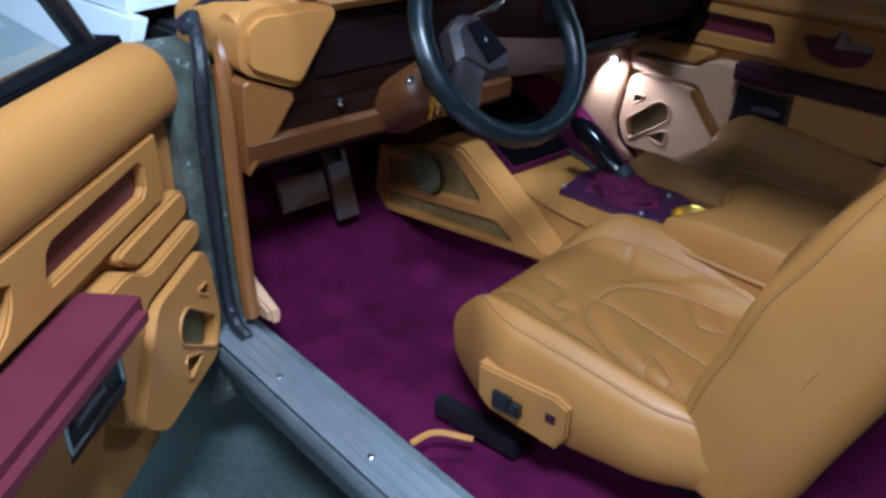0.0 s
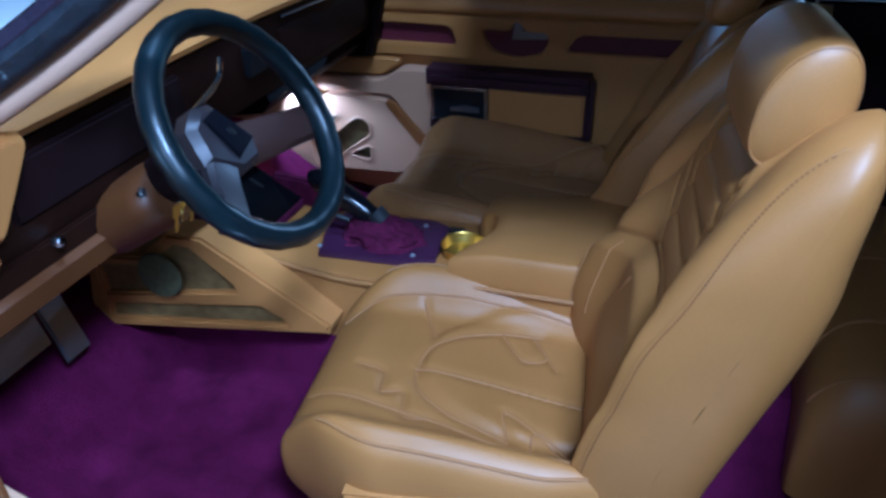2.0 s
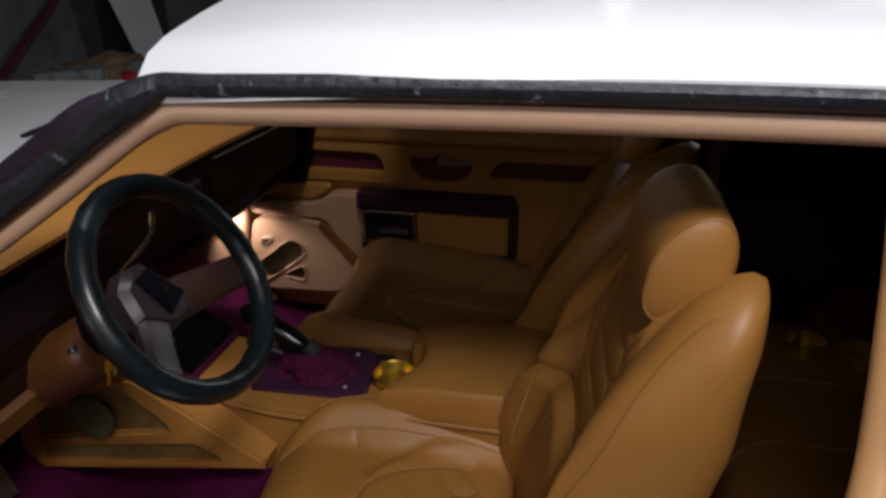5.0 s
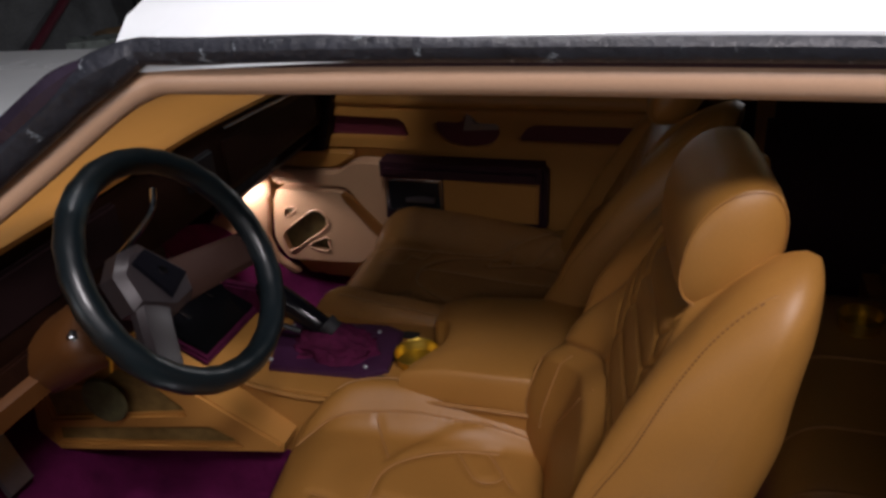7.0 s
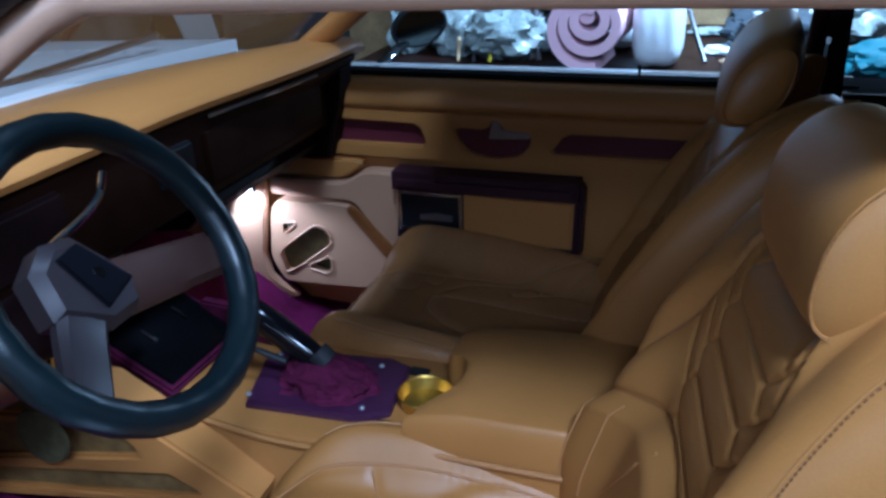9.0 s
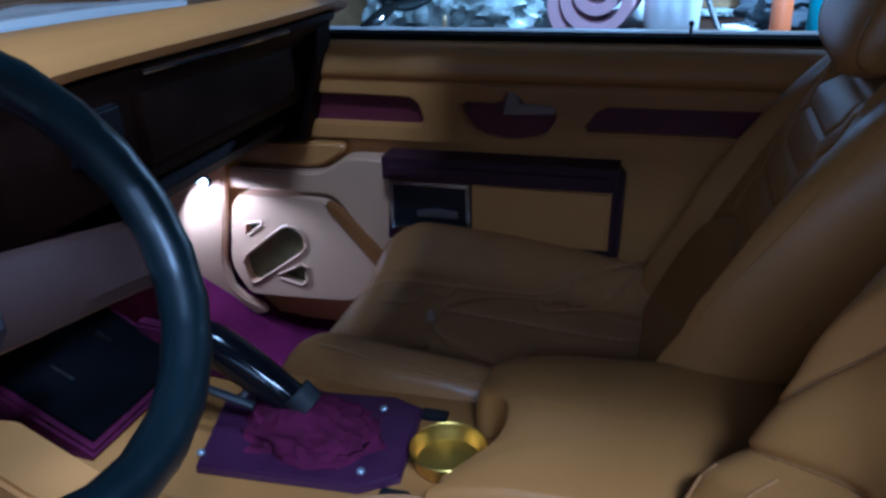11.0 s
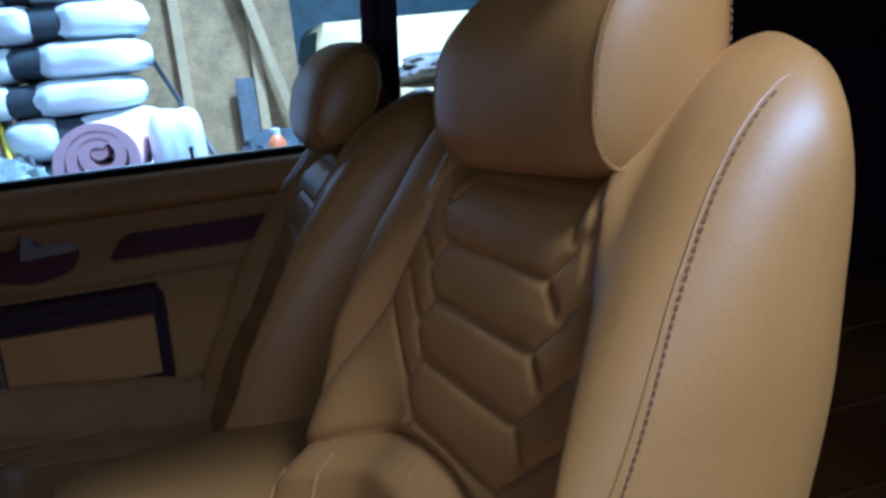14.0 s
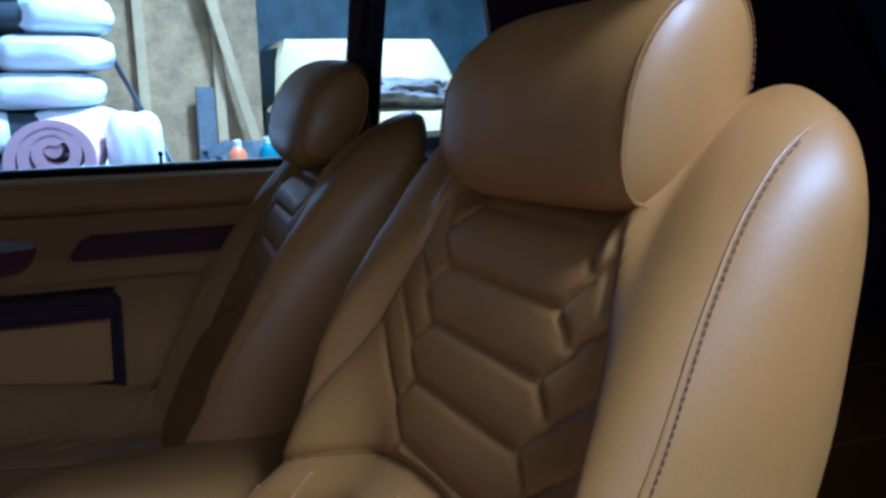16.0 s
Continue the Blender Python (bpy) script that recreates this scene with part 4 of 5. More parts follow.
for k in range(19):
    # a padded roll round the edge, then a gently crowned top
    q = min(1.0, k / 12) * math.pi / 2
    s, h = (0.11 * (1 - math.cos(q)), math.sin(q)) if k <= 12 else (0.11 + 0.85 * (k - 12) / 6, 1 + 0.06 * math.sin((k - 12) / 6 * math.pi / 2))
    t = 0.05 * (1 - math.cos(q)) if k <= 12 else 0.05 + 0.91 * (k - 12) / 6
    ring = []
    for x, y in edge:
        px = x + (0.46 - x) * t
        slope = 0.022 * smooth01((px - 0.235) / 0.10) - 0.022
        ring.append((px, y * (1 - s), 0.553 + slope + 0.064 * h))
    rings.append(ring)
part("armrest", loft(rings), TAN, con, "padded tan leather armrest lid")
part("armrest_base", block(0.300, 0.65, -0.139, 0.140, 0.48, 0.560, 0.012, 3), TAN, con, "tan leather armrest base")
part("seam", tube(spline([(0.300, -0.1415, 0.553), (0.45, -0.1415, 0.553), (0.64, -0.140, 0.553)], 6), 0.0045, 8), TAN_PIPE, con)
part("rail_strip", tube(spline([(-0.12, -0.142, 0.545), (0.05, -0.138, 0.52), (0.24, -0.132, 0.525)], 6), 0.006, 6), TAN, con)
for y, w in ((0.075, 0), (-0.08, 0)):
    part("strip", block(0.188, 0.222, y - 0.011, y + 0.011, 0.536, 0.5425, 0.002), BLACK, con, "small black bracket")
# pod with speaker openings on the driver side
def S(a, b, d):
    return (a, -0.215 - 0.06 * (-0.1 - a) / 0.4 - d, b)


pod = part("speaker_pod", extrude([(-0.48, 0.40), (0.03, 0.425), (0.035, 0.445), (-0.20, 0.625), (-0.27, 0.63), (-0.335, 0.575), (-0.45, 0.572)], S, -0.075, 0.0, 0.006,
           holes=[[(-0.425, 0.485), (-0.15, 0.51), (-0.155, 0.525), (-0.23, 0.60), (-0.26, 0.605), (-0.33, 0.553), (-0.43, 0.55)], [(-0.43, 0.425), (-0.055, 0.44), (-0.065, 0.452), (-0.105, 0.477), (-0.425, 0.458)]]), TAN_TRIM, con, "tan speaker pod with two openings")
part("speaker_mesh", extrude([(-0.45, 0.415), (-0.05, 0.435), (-0.21, 0.61), (-0.27, 0.615), (-0.44, 0.56)], S, -0.030, -0.012), KHAKI, pod, "khaki speaker cloth")
part("speaker", lathe([(0.001, 0), (0.05, 0), (0.047, 0.006), (0.02, 0.009), (0.001, 0.009)], (-0.29, -0.255, 0.545), (0, -1, 0)), SPEAKER_CLOTH, pod, "round speaker cone")

shifter = thing("gear_lever", (0.06, 0, 0.54), "black gear lever in a purple suede gaiter", "gear lever")
plate = part("plate", extrude([(-0.03, -0.095), (0.165, -0.083), (0.205, -0.055), (0.19, 0.075), (0.15, 0.09), (-0.05, 0.07), (-0.065, 0.03)], lambda a, b, d: (a, b, d), 0.534, 0.549, 0.003), PLATE, shifter, "dark purple vinyl base plate")
for x, y in ((-0.035, -0.075), (0.16, -0.06), (0.143, 0.06), (-0.045, 0.045)):
    part("screw", lathe([(0.0052, 0), (0.0050, 0.0018), (0.004, 0.0032), (0.002, 0.0042), (0.0006, 0.0045)], (x, y, 0.549), n=12), ALU, plate)
rings = []
for k in range(21):
    t = k / 20
    z = 0.547 + 0.046 * t
    ring = []
    for q in [j / 44 * math.tau for j in range(44)]:
        f = 1 + 0.34 * noise.noise((math.cos(q) * 3.2, math.sin(q) * 3.2, t * 5.5)) * (1 - 0.6 * t)
        ring.append((0.055 + 0.025 * (1 - t) + (0.075 * (1 - t) ** 0.6 + 0.014) * f * math.cos(q), -0.005 + (0.05 * (1 - t) ** 0.6 + 0.014) * f * math.sin(q), z + 0.016 * noise.noise((math.cos(q) * 4.5, math.sin(q) * 4.5, t * 7 + 9)) * (1 - t) * min(1.0, t * 6)))
    rings.append(ring)
part("gaiter", loft(rings), SUEDE, shifter, "crumpled purple suede gaiter")
part("handle", tube(spline([(0.062, -0.004, 0.585), (0.036, -0.004, 0.602), (-0.002, -0.002, 0.627), (-0.045, 0.0, 0.652), (-0.066, 0.0, 0.658), (-0.078, 0.0, 0.652)], 5), lambda t: (0.020 + 0.005 * math.sin(t * 3.1)) * (1 - 0.55 * smooth01((t - 0.88) / 0.12)), 14), GLOSS_BLACK, shifter, "glossy black grip")
part("handle_collar", tube([(0.075, -0.004, 0.585), (0.058, -0.004, 0.602)], 0.021, 12), RUBBER, shifter)
part("button", tube([(-0.064, -0.030, 0.612), (0.012, -0.024, 0.588)], 0.006, 8), BLACK, shifter, "black lever stalk")
part("flap", extrude([(-0.235, 0.590), (-0.226, 0.612), (-0.155, 0.607), (-0.09, 0.592), (-0.025, 0.552), (-0.08, 0.536), (-0.19, 0.545)], lambda a, b, d: (a, d, b), 0.084, 0.108, 0.005), SUEDE, shifter, "purple suede flap behind the lever")

cup = thing("cup_holder", (0.250, -0.005, 0.54), "round polished brass cup holder set in the console", "cup holder", "brass cup holders")
part("cup", lathe([(0.001, -0.002), (0.036, 0.0), (0.042, 0.022), (0.0455, 0.0275), (0.0440, 0.0290), (0.0420, 0.0265), (0.0405, 0.0075), (0.001, 0.0065)], (0.248, -0.008, 0.534), n=40), BRASS, cup)


# ---- dashboard ----
dash = thing("dashboard", (-0.35, 0, 0.7), "tan padded dashboard with dark wood fascia", "dashboard")
def pad_rear(y):
    return -0.185 + 0.05 * smooth01(y / 0.55)


rings = []
for k in range(33):
    y = -0.735 + 1.43 * k / 32
    u = min(1.0, abs(y) / 0.70)
    e = 0.02 * smooth01((abs(y) / 0.735 - 0.9) / 0.1)
    f, r = -0.545 + 0.25 * u * u, pad_rear(y)
    m = f + (r - f) * 0.6
    prof = [(f, 0.93), (f, 0.960), (f + 0.03, 0.976), (m, 0.993), (r - 0.03, 0.992), (r - 0.010, 0.985), (r, 0.972), (r - 0.004, 0.961), (r - 0.02, 0.955), (f + 0.1, 0.93)]
    rings.append([(x, y, z - e) for x, z in prof])
part("top_pad", loft(rings), TAN_TRIM, dash, "padded tan dash top")
rings = []
for k in range(17):
    y = -0.70 + 1.36 * k / 16
    r = pad_rear(y)
    prof = [(r - 0.03, 0.958), (r - 0.012, 0.952), (r - 0.014, 0.94), (-0.195, 0.90), (-0.195, 0.83), (-0.205, 0.80), (-0.24, 0.79), (-0.42, 0.79), (-0.38, 0.93)]
    rings.append([(x, y, z) for x, z in prof])
part("fascia", loft(rings), DASH_WOOD, dash, "dark wood fascia")
rings = [[(x, y, z) for x, z in ((-0.20, 0.766), (-0.184, 0.756), (-0.188, 0.722), (-0.23, 0.695), (-0.45, 0.68), (-0.5, 0.766))] for y in (-0.74, -0.5, -0.2, -0.10)]
part("knee_panel", loft(rings), BROWN_TRIM, dash, "tan lower knee panel")
rings = [[(x, y, z) for x, z in ((-0.24, 0.800), (-0.225, 0.765), (-0.25, 0.738), (-0.5, 0.70), (-0.5, 0.80))] for y in (0.12, 0.4, 0.66)]
part("glovebox_under", loft(rings), DASH_DARK, dash, "dark lower panel")
part("end_pad", extrude(rounded([(-0.742, 0.884), (-0.742, 0.958), (-0.705, 0.984), (-0.565, 0.980), (-0.550, 0.955), (-0.632, 0.836)], 0.18, 2), lambda a, b, d: (d - 0.06 * max(0.0, 0.95 - b), a, b), -0.42, -0.168, 0.014, 4), TAN_TRIM, dash, "padded tan end cheek")
part("end_panel", extrude(rounded([(-0.742, 0.876), (-0.637, 0.829), (-0.708, 0.735), (-0.742, 0.695)], 0.1, 1), lambda a, b, d: (d - 0.06 * max(0.0, 0.95 - b), a, b), -0.42, -0.174, 0.008, 3), RUST_TRIM, dash, "rust-brown vinyl panel below the end cheek")
part("switch_fascia", block(-0.30, -0.197, -0.72, -0.10, 0.752, 0.800, 0.004), DASH_WOOD, dash, "dark wood strip under the fascia")
part("end_pad", extrude([(-0.5, 0.70), (-0.21, 0.72), (-0.17, 0.86), (-0.160, 0.95), (-0.36, 0.955)], lambda a, b, d: (a, d, b), 0.60, 0.68, 0.012), DASH_DARK, dash, "dark end cheek")
part("chrome_strip", tube([(pad_rear(y) - 0.008, y, 0.946) for y in (0.14, 0.25, 0.36, 0.47)], 0.0035, 8), CHROME, dash, "chrome strip over the glovebox")
part("glovebox_lid", block(-0.205, -0.188, 0.13, 0.56, 0.82, 0.925, 0.006), DASH_WOOD, dash, "dark wood glovebox lid")
part("vent", block(-0.20, -0.184, 0.0, 0.09, 0.86, 0.92, 0.004), BLACK, dash, "black air vent")
part("instrument_panel", block(-0.21, -0.188, -0.60, -0.20, 0.845, 0.935, 0.006), DASH_DARK, dash, "black instrument panel")
part("knob", lathe([(0.009, 0), (0.009, 0.012), (0.006, 0.016), (0.001, 0.016)], (-0.195, -0.545, 0.795), (1, 0, 0.2), 16), CHROME, dash, "chrome switch knob")


# ---- steering wheel ----
SWC, SWR, SWT = Vector((0.060, -0.3835, 0.9325)), 0.1655, radians(31.5)
SU, SV = Vector((0, 1, 0)), Vector((-math.sin(SWT), 0, math.cos(SWT)))
SN = SU.cross(SV) * -1
if SN.x < 0:
    SN = -SN


def sw(u, v, n=0.0):
    """A point of the wheel: u across the car, v up its face, n towards the driver."""
    return SWC + SU * u + SV * v + SN * n


wheel = thing("steering_wheel", tuple(SWC), "black leather steering wheel with dark grey metal spokes", "steering wheel")
part("rim", tube([sw(SWR * math.cos(q), SWR * math.sin(q)) for q in [k / 72 * math.tau for k in range(72)]], lambda t: 0.0192 + 0.0007 * math.sin(t * 290), 14, closed=True), BLACK_LEATHER, wheel, "glossy black leather rim")


def spoke(u0, v0, u1, v1, w0, w1, mat, label):
    """A flat dished arm from the hub to the rim, with chamfered edges and a raised middle."""
    a, b = Vector((u0, v0)), Vector((u1, v1))
    d = (b - a).normalized()
    p = Vector((-d.y, d.x))
    rings = []
    for k in range(9):
        t = k / 8
        c, w = a.lerp(b, t), w0 + (w1 - w0) * smooth01(t)
        n = -0.046 + 0.034 * smooth01(t * 0.95)
        rings.append([sw(*(c + p * (w * f)), n + h) for f, h in ((-1, -0.016), (-1, -0.004), (-0.72, 0.004), (0, 0.0055), (0.72, 0.004), (1, -0.004), (1, -0.016))])
    return part("spoke", loft(rings), mat, wheel, label)


spoke(-0.030, -0.012, -0.128, -0.108, 0.030, 0.026, SPOKE, "dark grey metal spoke")
spoke(0.010, -0.012, 0.160, -0.046, 0.034, 0.028, SPOKE_BROWN, "dark brown leather spoke")
HUB = [(-0.064, 0.044), (-0.030, 0.066), (0.008, 0.060), (0.050, -0.008), (0.034, -0.048), (-0.018, -0.050), (-0.072, -0.010)]
part("hub", extrude(HUB, sw, -0.090, -0.036, 0.012, 1), SPOKE, wheel, "dark grey metal hub pad")
part("horn_button", extrude([(-0.036, 0.044), (0.000, 0.050), (0.036, -0.013), (-0.016, -0.028)], sw, -0.038, -0.0315, 0.003), GLOSS_BLACK, wheel, "glossy black horn button")
part("emblem", extrude([(-0.007, 0.010), (-0.003, 0.008), (0.0, 0.003), (0.006, 0.006), (0.004, 0.013), (0.0, 0.018), (-0.006, 0.017)], sw, -0.0315, -0.0300), CHROME, wheel, "small chrome badge")
part("column", tube([sw(0, 0, -0.088), sw(0, 0, -0.14), sw(0, 0, -0.20)], 0.044, 18), DASH_DARK, wheel, "dark column cover")
part("column_shroud", loft([[sw(r * 1.1 * math.cos(q) - 0.006, r * 0.82 * math.sin(q) - 0.012, n) for q in [j / 24 * math.tau for j in range(24)]] for r, n in ((0.040, -0.184), (0.056, -0.188), (0.065, -0.200), (0.068, -0.226), (0.066, -0.34))]), BROWN_TRIM, wheel, "brown column shroud")

for name, y0, y1, z0, z1, w in (("brake_pedal", -0.57, -0.45, 0.50, 0.565, 0), ("accelerator_pedal", -0.43, -0.37, 0.44, 0.59, 0)):
    p = thing(name, (-0.42, (y0 + y1) / 2, z0), "grey metal pedal pad hanging over the maroon carpet", "pedal", "pedals")
    part("pad", extrude([(y0, z0), (y1, z0), (y1, z1), (y0, z1)], lambda a, b, d: (-0.40 + d - 0.35 * (b - z0), a, b), 0, 0.012, 0.004), GREY_METAL, p)
    part("arm", tube([(-0.42, (y0 + y1) / 2, z1 - 0.02), (-0.50, (y0 + y1) / 2, z1 + 0.16)], 0.009, 8), BLACK, p)

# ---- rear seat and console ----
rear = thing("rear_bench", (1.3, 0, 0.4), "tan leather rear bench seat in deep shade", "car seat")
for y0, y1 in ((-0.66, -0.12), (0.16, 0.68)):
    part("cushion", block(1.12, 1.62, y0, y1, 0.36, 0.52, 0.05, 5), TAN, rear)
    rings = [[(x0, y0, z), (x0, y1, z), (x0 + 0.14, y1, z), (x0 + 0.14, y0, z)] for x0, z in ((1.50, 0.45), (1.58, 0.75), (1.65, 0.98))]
    # dark purple instead of tan: the rear cabin's shade put into the colour
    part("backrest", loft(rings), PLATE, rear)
rcon = thing("rear_console", (1.2, 0.06, 0.35), "tan leather rear console with two brass cup holders", "console")
CROSS = [(0.30, 0.30), (0.30, 0.56), (0.28, 0.60), (0.22, 0.625), (0.14, 0.628), (0.05, 0.612), (-0.03, 0.602), (-0.10, 0.582), (-0.16, 0.562), (-0.21, 0.53), (-0.24, 0.46), (-0.245, 0.30)]
sect = spline([(0, y, z) for y, z in CROSS], 4)
rings = []
for k in range(25):
    q = min(1.0, k / 10)
    f = 1 - (1 - q) ** 2.2
    x = 0.875 + 0.10 * (1 - math.cos(q * math.pi / 2)) if k <= 10 else 0.975 + 0.69 * (k - 10) / 14
    rings.append([(x, 0.03 + (p.y - 0.03) * (0.90 + 0.10 * f), 0.30 + (p.z - 0.30) * (0.35 + 0.65 * f) + 0.003 * noise.noise((x * 7, p.y * 9, 0))) for p in sect])
part("body", loft(rings), TAN, rcon, "tan leather console body with curved seams")
for j in (20, 28, 35):
    part("seam", tube([(r[j][0], r[j][1] - 0.001, r[j][2] + 0.001) for r in rings[3:]], 0.003, 6), TAN_PIPE, rcon)
for x, y in ((1.03, 0.135), (1.125, 0.115)):
    cc = thing("cup_holder", (x, y, 0.625), "round polished brass cup holder set in the rear console", "cup holder", "brass cup holders")
    part("cup", lathe([(0.001, 0), (0.036, 0.002), (0.039, 0.028), (0.036, 0.03), (0.033, 0.008), (0.001, 0.006)], (x, y, 0.622)), BRASS, cc)


# ---- small things in and on the car ----
LENS = material("lit_lamp_lens", (0.9, 0.92, 1.0), 0.4, vary=0.02, bump=0.0)
LENS.node_tree.nodes["Principled BSDF"].inputs["Emission Color"].default_value = (0.80, 0.88, 1.0, 1)
LENS.node_tree.nodes["Principled BSDF"].inputs["Emission Strength"].default_value = 14
lamp = thing("courtesy_lamp", (-0.425, 0.59, 0.632), "small lit courtesy lamp on the footwell kick panel", "lamp")
part("lamp_base", lathe([(0.014, 0.0), (0.014, 0.016), (0.011, 0.020), (0.001, 0.020)], (-0.425, 0.603, 0.634), (0, -1, 0), n=18), BLACK, lamp, "black lamp holder")
part("lens", lathe([(0.009, 0.0), (0.010, 0.004), (0.006, 0.008), (0.001, 0.009)], (-0.425, 0.583, 0.634), (0, -1, 0), n=16), LENS, lamp, "glowing white lens")
SCREEN = material("black_screen", (0.004, 0.004, 0.005), 0.14, vary=0.1, bump=0.0)
SCREEN.node_tree.nodes["Principled BSDF"].inputs["Specular IOR Level"].default_value = 0.12
stack = thing("centre_stack", (-0.2, 0, 0.55), "black glossy control panel in a maroon frame on the console", "panel")


def K(a, b, d):
    """On the sloping face of the console ahead of the gear lever."""
    return (-0.379 + a * 0.88 + d * 0.47, b, 0.663 - a * 0.47 + d * 0.88)


part("frame", extrude([(0.02, -0.115), (0.253, -0.115), (0.253, 0.105), (0.02, 0.105)], K, -0.07, 0.012, 0.005), SUEDE, stack, "maroon suede frame")
part("screen", extrude([(0.032, -0.103), (0.241, -0.103), (0.241, 0.093), (0.032, 0.093)], K, 0.012, 0.017, 0.002), SCREEN, stack, "glossy black panel")
for b in (-0.045, 0.040):
    part("slider", extrude([(0.130, b - 0.003), (0.165, b - 0.003), (0.165, b + 0.003), (0.130, b + 0.003)], K, 0.017, 0.022, 0.0015), CHROME, stack, "small chrome slider")

keys = thing("ignition_keys", (-0.16, -0.41, 0.78), "bunch of keys and chrome switches by the steering column", "keys")
shroud = part("lock_barrel", lathe([(0.016, 0), (0.016, 0.02), (0.01, 0.025), (0.001, 0.025)], tuple(sw(0.030, -0.018, -0.196)), tuple(SN), 16), CHROME, keys)
random.seed(4)
for k in range(4):
    x, y, z = sw(0.024 - 0.020 * k, -0.030 - 0.006 * (k % 2), -0.176)
    part("key", extrude([(-0.009, 0), (0.009, 0), (0.008, -0.02), (0.003, -0.022), (0.003, -0.045), (-0.003, -0.045), (-0.003, -0.022), (-0.008, -0.02)], lambda a, b, d: (x + d, y + a + 0.3 * b, z + b * 0.9), 0, 0.0025), BRASS if k % 2 else CHROME, keys)
part("key_ring", tube([sw(0.004 + 0.016 * math.cos(q), -0.022 + 0.016 * math.sin(q), -0.178 + 0.002 * math.sin(q * 3)) for q in [j / 20 * math.tau for j in range(20)]], 0.0016, 6, closed=True), CHROME, keys)
part("cap", lathe([(0.010, 0), (0.010, 0.010), (0.007, 0.013), (0.001, 0.013)], tuple(sw(-0.060, 0.004, -0.200)), tuple(SN), 18), CHROME, keys, "chrome switch cap")
stalk = thing("indicator_stalk", (-0.03, -0.33, 0.95), "slim chrome stalk on the steering column", "stalk")
part("rod", tube(spline([tuple(SWC + SU * u + SV * v - SN * 0.085) for u, v in ((-0.045, 0.045), (0.0, 0.060), (0.060, 0.072), (0.110, 0.087), (0.140, 0.112))], 6), 0.0048, 8), CHROME, stalk)

glue = thing("glue_bottle", (0.672, -0.335, 1.36), "small white glue bottle with a yellow nozzle standing on the roof", "bottle")
ztop = 1.365 - bow(0.672) - 0.05 * (0.335 / 0.497) ** 2.2
part("bottle_body", lathe([(0.014, 0), (0.0165, 0.002), (0.0165, 0.034), (0.014, 0.040), (0.009, 0.042), (0.001, 0.042)], (0.672, -0.335, ztop)), BATTING, glue, "white plastic body")
part("nozzle", lathe([(0.0115, 0.041), (0.0115, 0.056), (0.008, 0.059), (0.005, 0.068), (0.0025, 0.086), (0.001, 0.086)], (0.672, -0.335, ztop), n=16), YELLOW, glue, "yellow screw nozzle")
part("label_bar", extrude([(-0.6, 0.016), (0.6, 0.016), (0.6, 0.024), (-0.6, 0.024)], lambda a, b, d: (0.672 + (0.0168 + d) * math.sin(a), -0.335 - (0.0168 + d) * math.cos(a), ztop + b), 0, 0.0004), DARK_TRIM, glue, "small dark label")
for x, y, w in ((0.722, -0.300, 0.028), (0.825, -0.295, 0.035)):
    z = 1.365 - bow(x) - 0.05 * (abs(y) / 0.497) ** 2.2
    tape = tagged(part("tape_scrap", block(x - w / 2, x + w / 2, y - 0.008, y + 0.008, z + 0.0005, z + 0.0025, 0.0008), RUBBER), "thin dark scrap of tape on the white roof", "tape", "tape scraps")
cap = thing("nozzle_cap", (0.90, 0.30, 1.37), "red and yellow nozzle cap standing on the roof", "cap")
zc = 1.365 - bow(0.9) - 0.05 * (0.3 / 0.497) ** 2.2
part("cap_base", lathe([(0.012, 0), (0.012, 0.03), (0.01, 0.034), (0.001, 0.034)], (0.90, 0.30, zc), n=16), YELLOW, cap)
part("cap_tip", lathe([(0.01, 0.034), (0.009, 0.05), (0.004, 0.058), (0.001, 0.058)], (0.90, 0.30, zc), n=16), RED, cap)

mirror = thing("door_mirror", (-0.12, 0.92, 0.93), "black oval door mirror on a chrome foot", "mirror")
MN, MU = Vector((0.60, -0.80, 0.04)).normalized(), Vector((0, 0, 1))
MS = MU.cross(MN).normalized()
MC = Vector((-0.10, 0.955, 0.965))


def oval(depth, f):
    return [MC - MN * depth + MS * (0.070 * f * math.cos(q)) + MU * (0.050 * f * math.sin(q) + 0.010 * math.cos(q)) for q in [j / 28 * math.tau for j in range(28)]]


part("shell", loft([oval(0.008, 0.90), oval(0.0, 0.93), oval(-0.004, 0.98), oval(0.0, 1.04), oval(0.02, 1.05), oval(0.045, 0.92), oval(0.065, 0.65), oval(0.075, 0.3)]), BLACK, mirror, "black mirror shell")
part("mirror_glass", loft([oval(0.006, 0.92), oval(0.003, 0.92)]), DARK_MIRROR, mirror, "mirror glass")
part("foot", tube(spline([(-0.16, 0.80, 0.885), (-0.15, 0.86, 0.905), (-0.13, 0.92, 0.93)], 5), 0.017, 10, flat=0.6), CHROME, mirror, "chrome foot")

for x, y in ((0.472, 0.745), ):
    pin = thing("lock_pin", (x, y, 0.9), "slim black lock pin on the door top", "lock pin")
    part("pin", lathe([(0.003, 0), (0.003, 0.028), (0.0045, 0.03), (0.0045, 0.036), (0.001, 0.038)], (x, y, 0.890), n=10), BLACK, pin)
hook = thing("belt_guide", (0.80, 0.53, 1.02), "pale metal seat belt guide hanging by the lock pillar", "belt guide")
part("guide", extrude([(-0.02, 0.0), (0.012, 0.005), (0.018, 0.03), (0.008, 0.03), (0.004, 0.012), (-0.018, 0.012)], lambda a, b, d: (0.80 + d, 0.53 + a, 1.02 + b), 0, 0.008, 0.002), CHROME, hook)
part("belt", tube([(0.805, 0.53, 1.03), (0.81, 0.465, 1.22)], 0.012, 8, flat=0.2), HEADLINER, hook, "dark belt webbing")
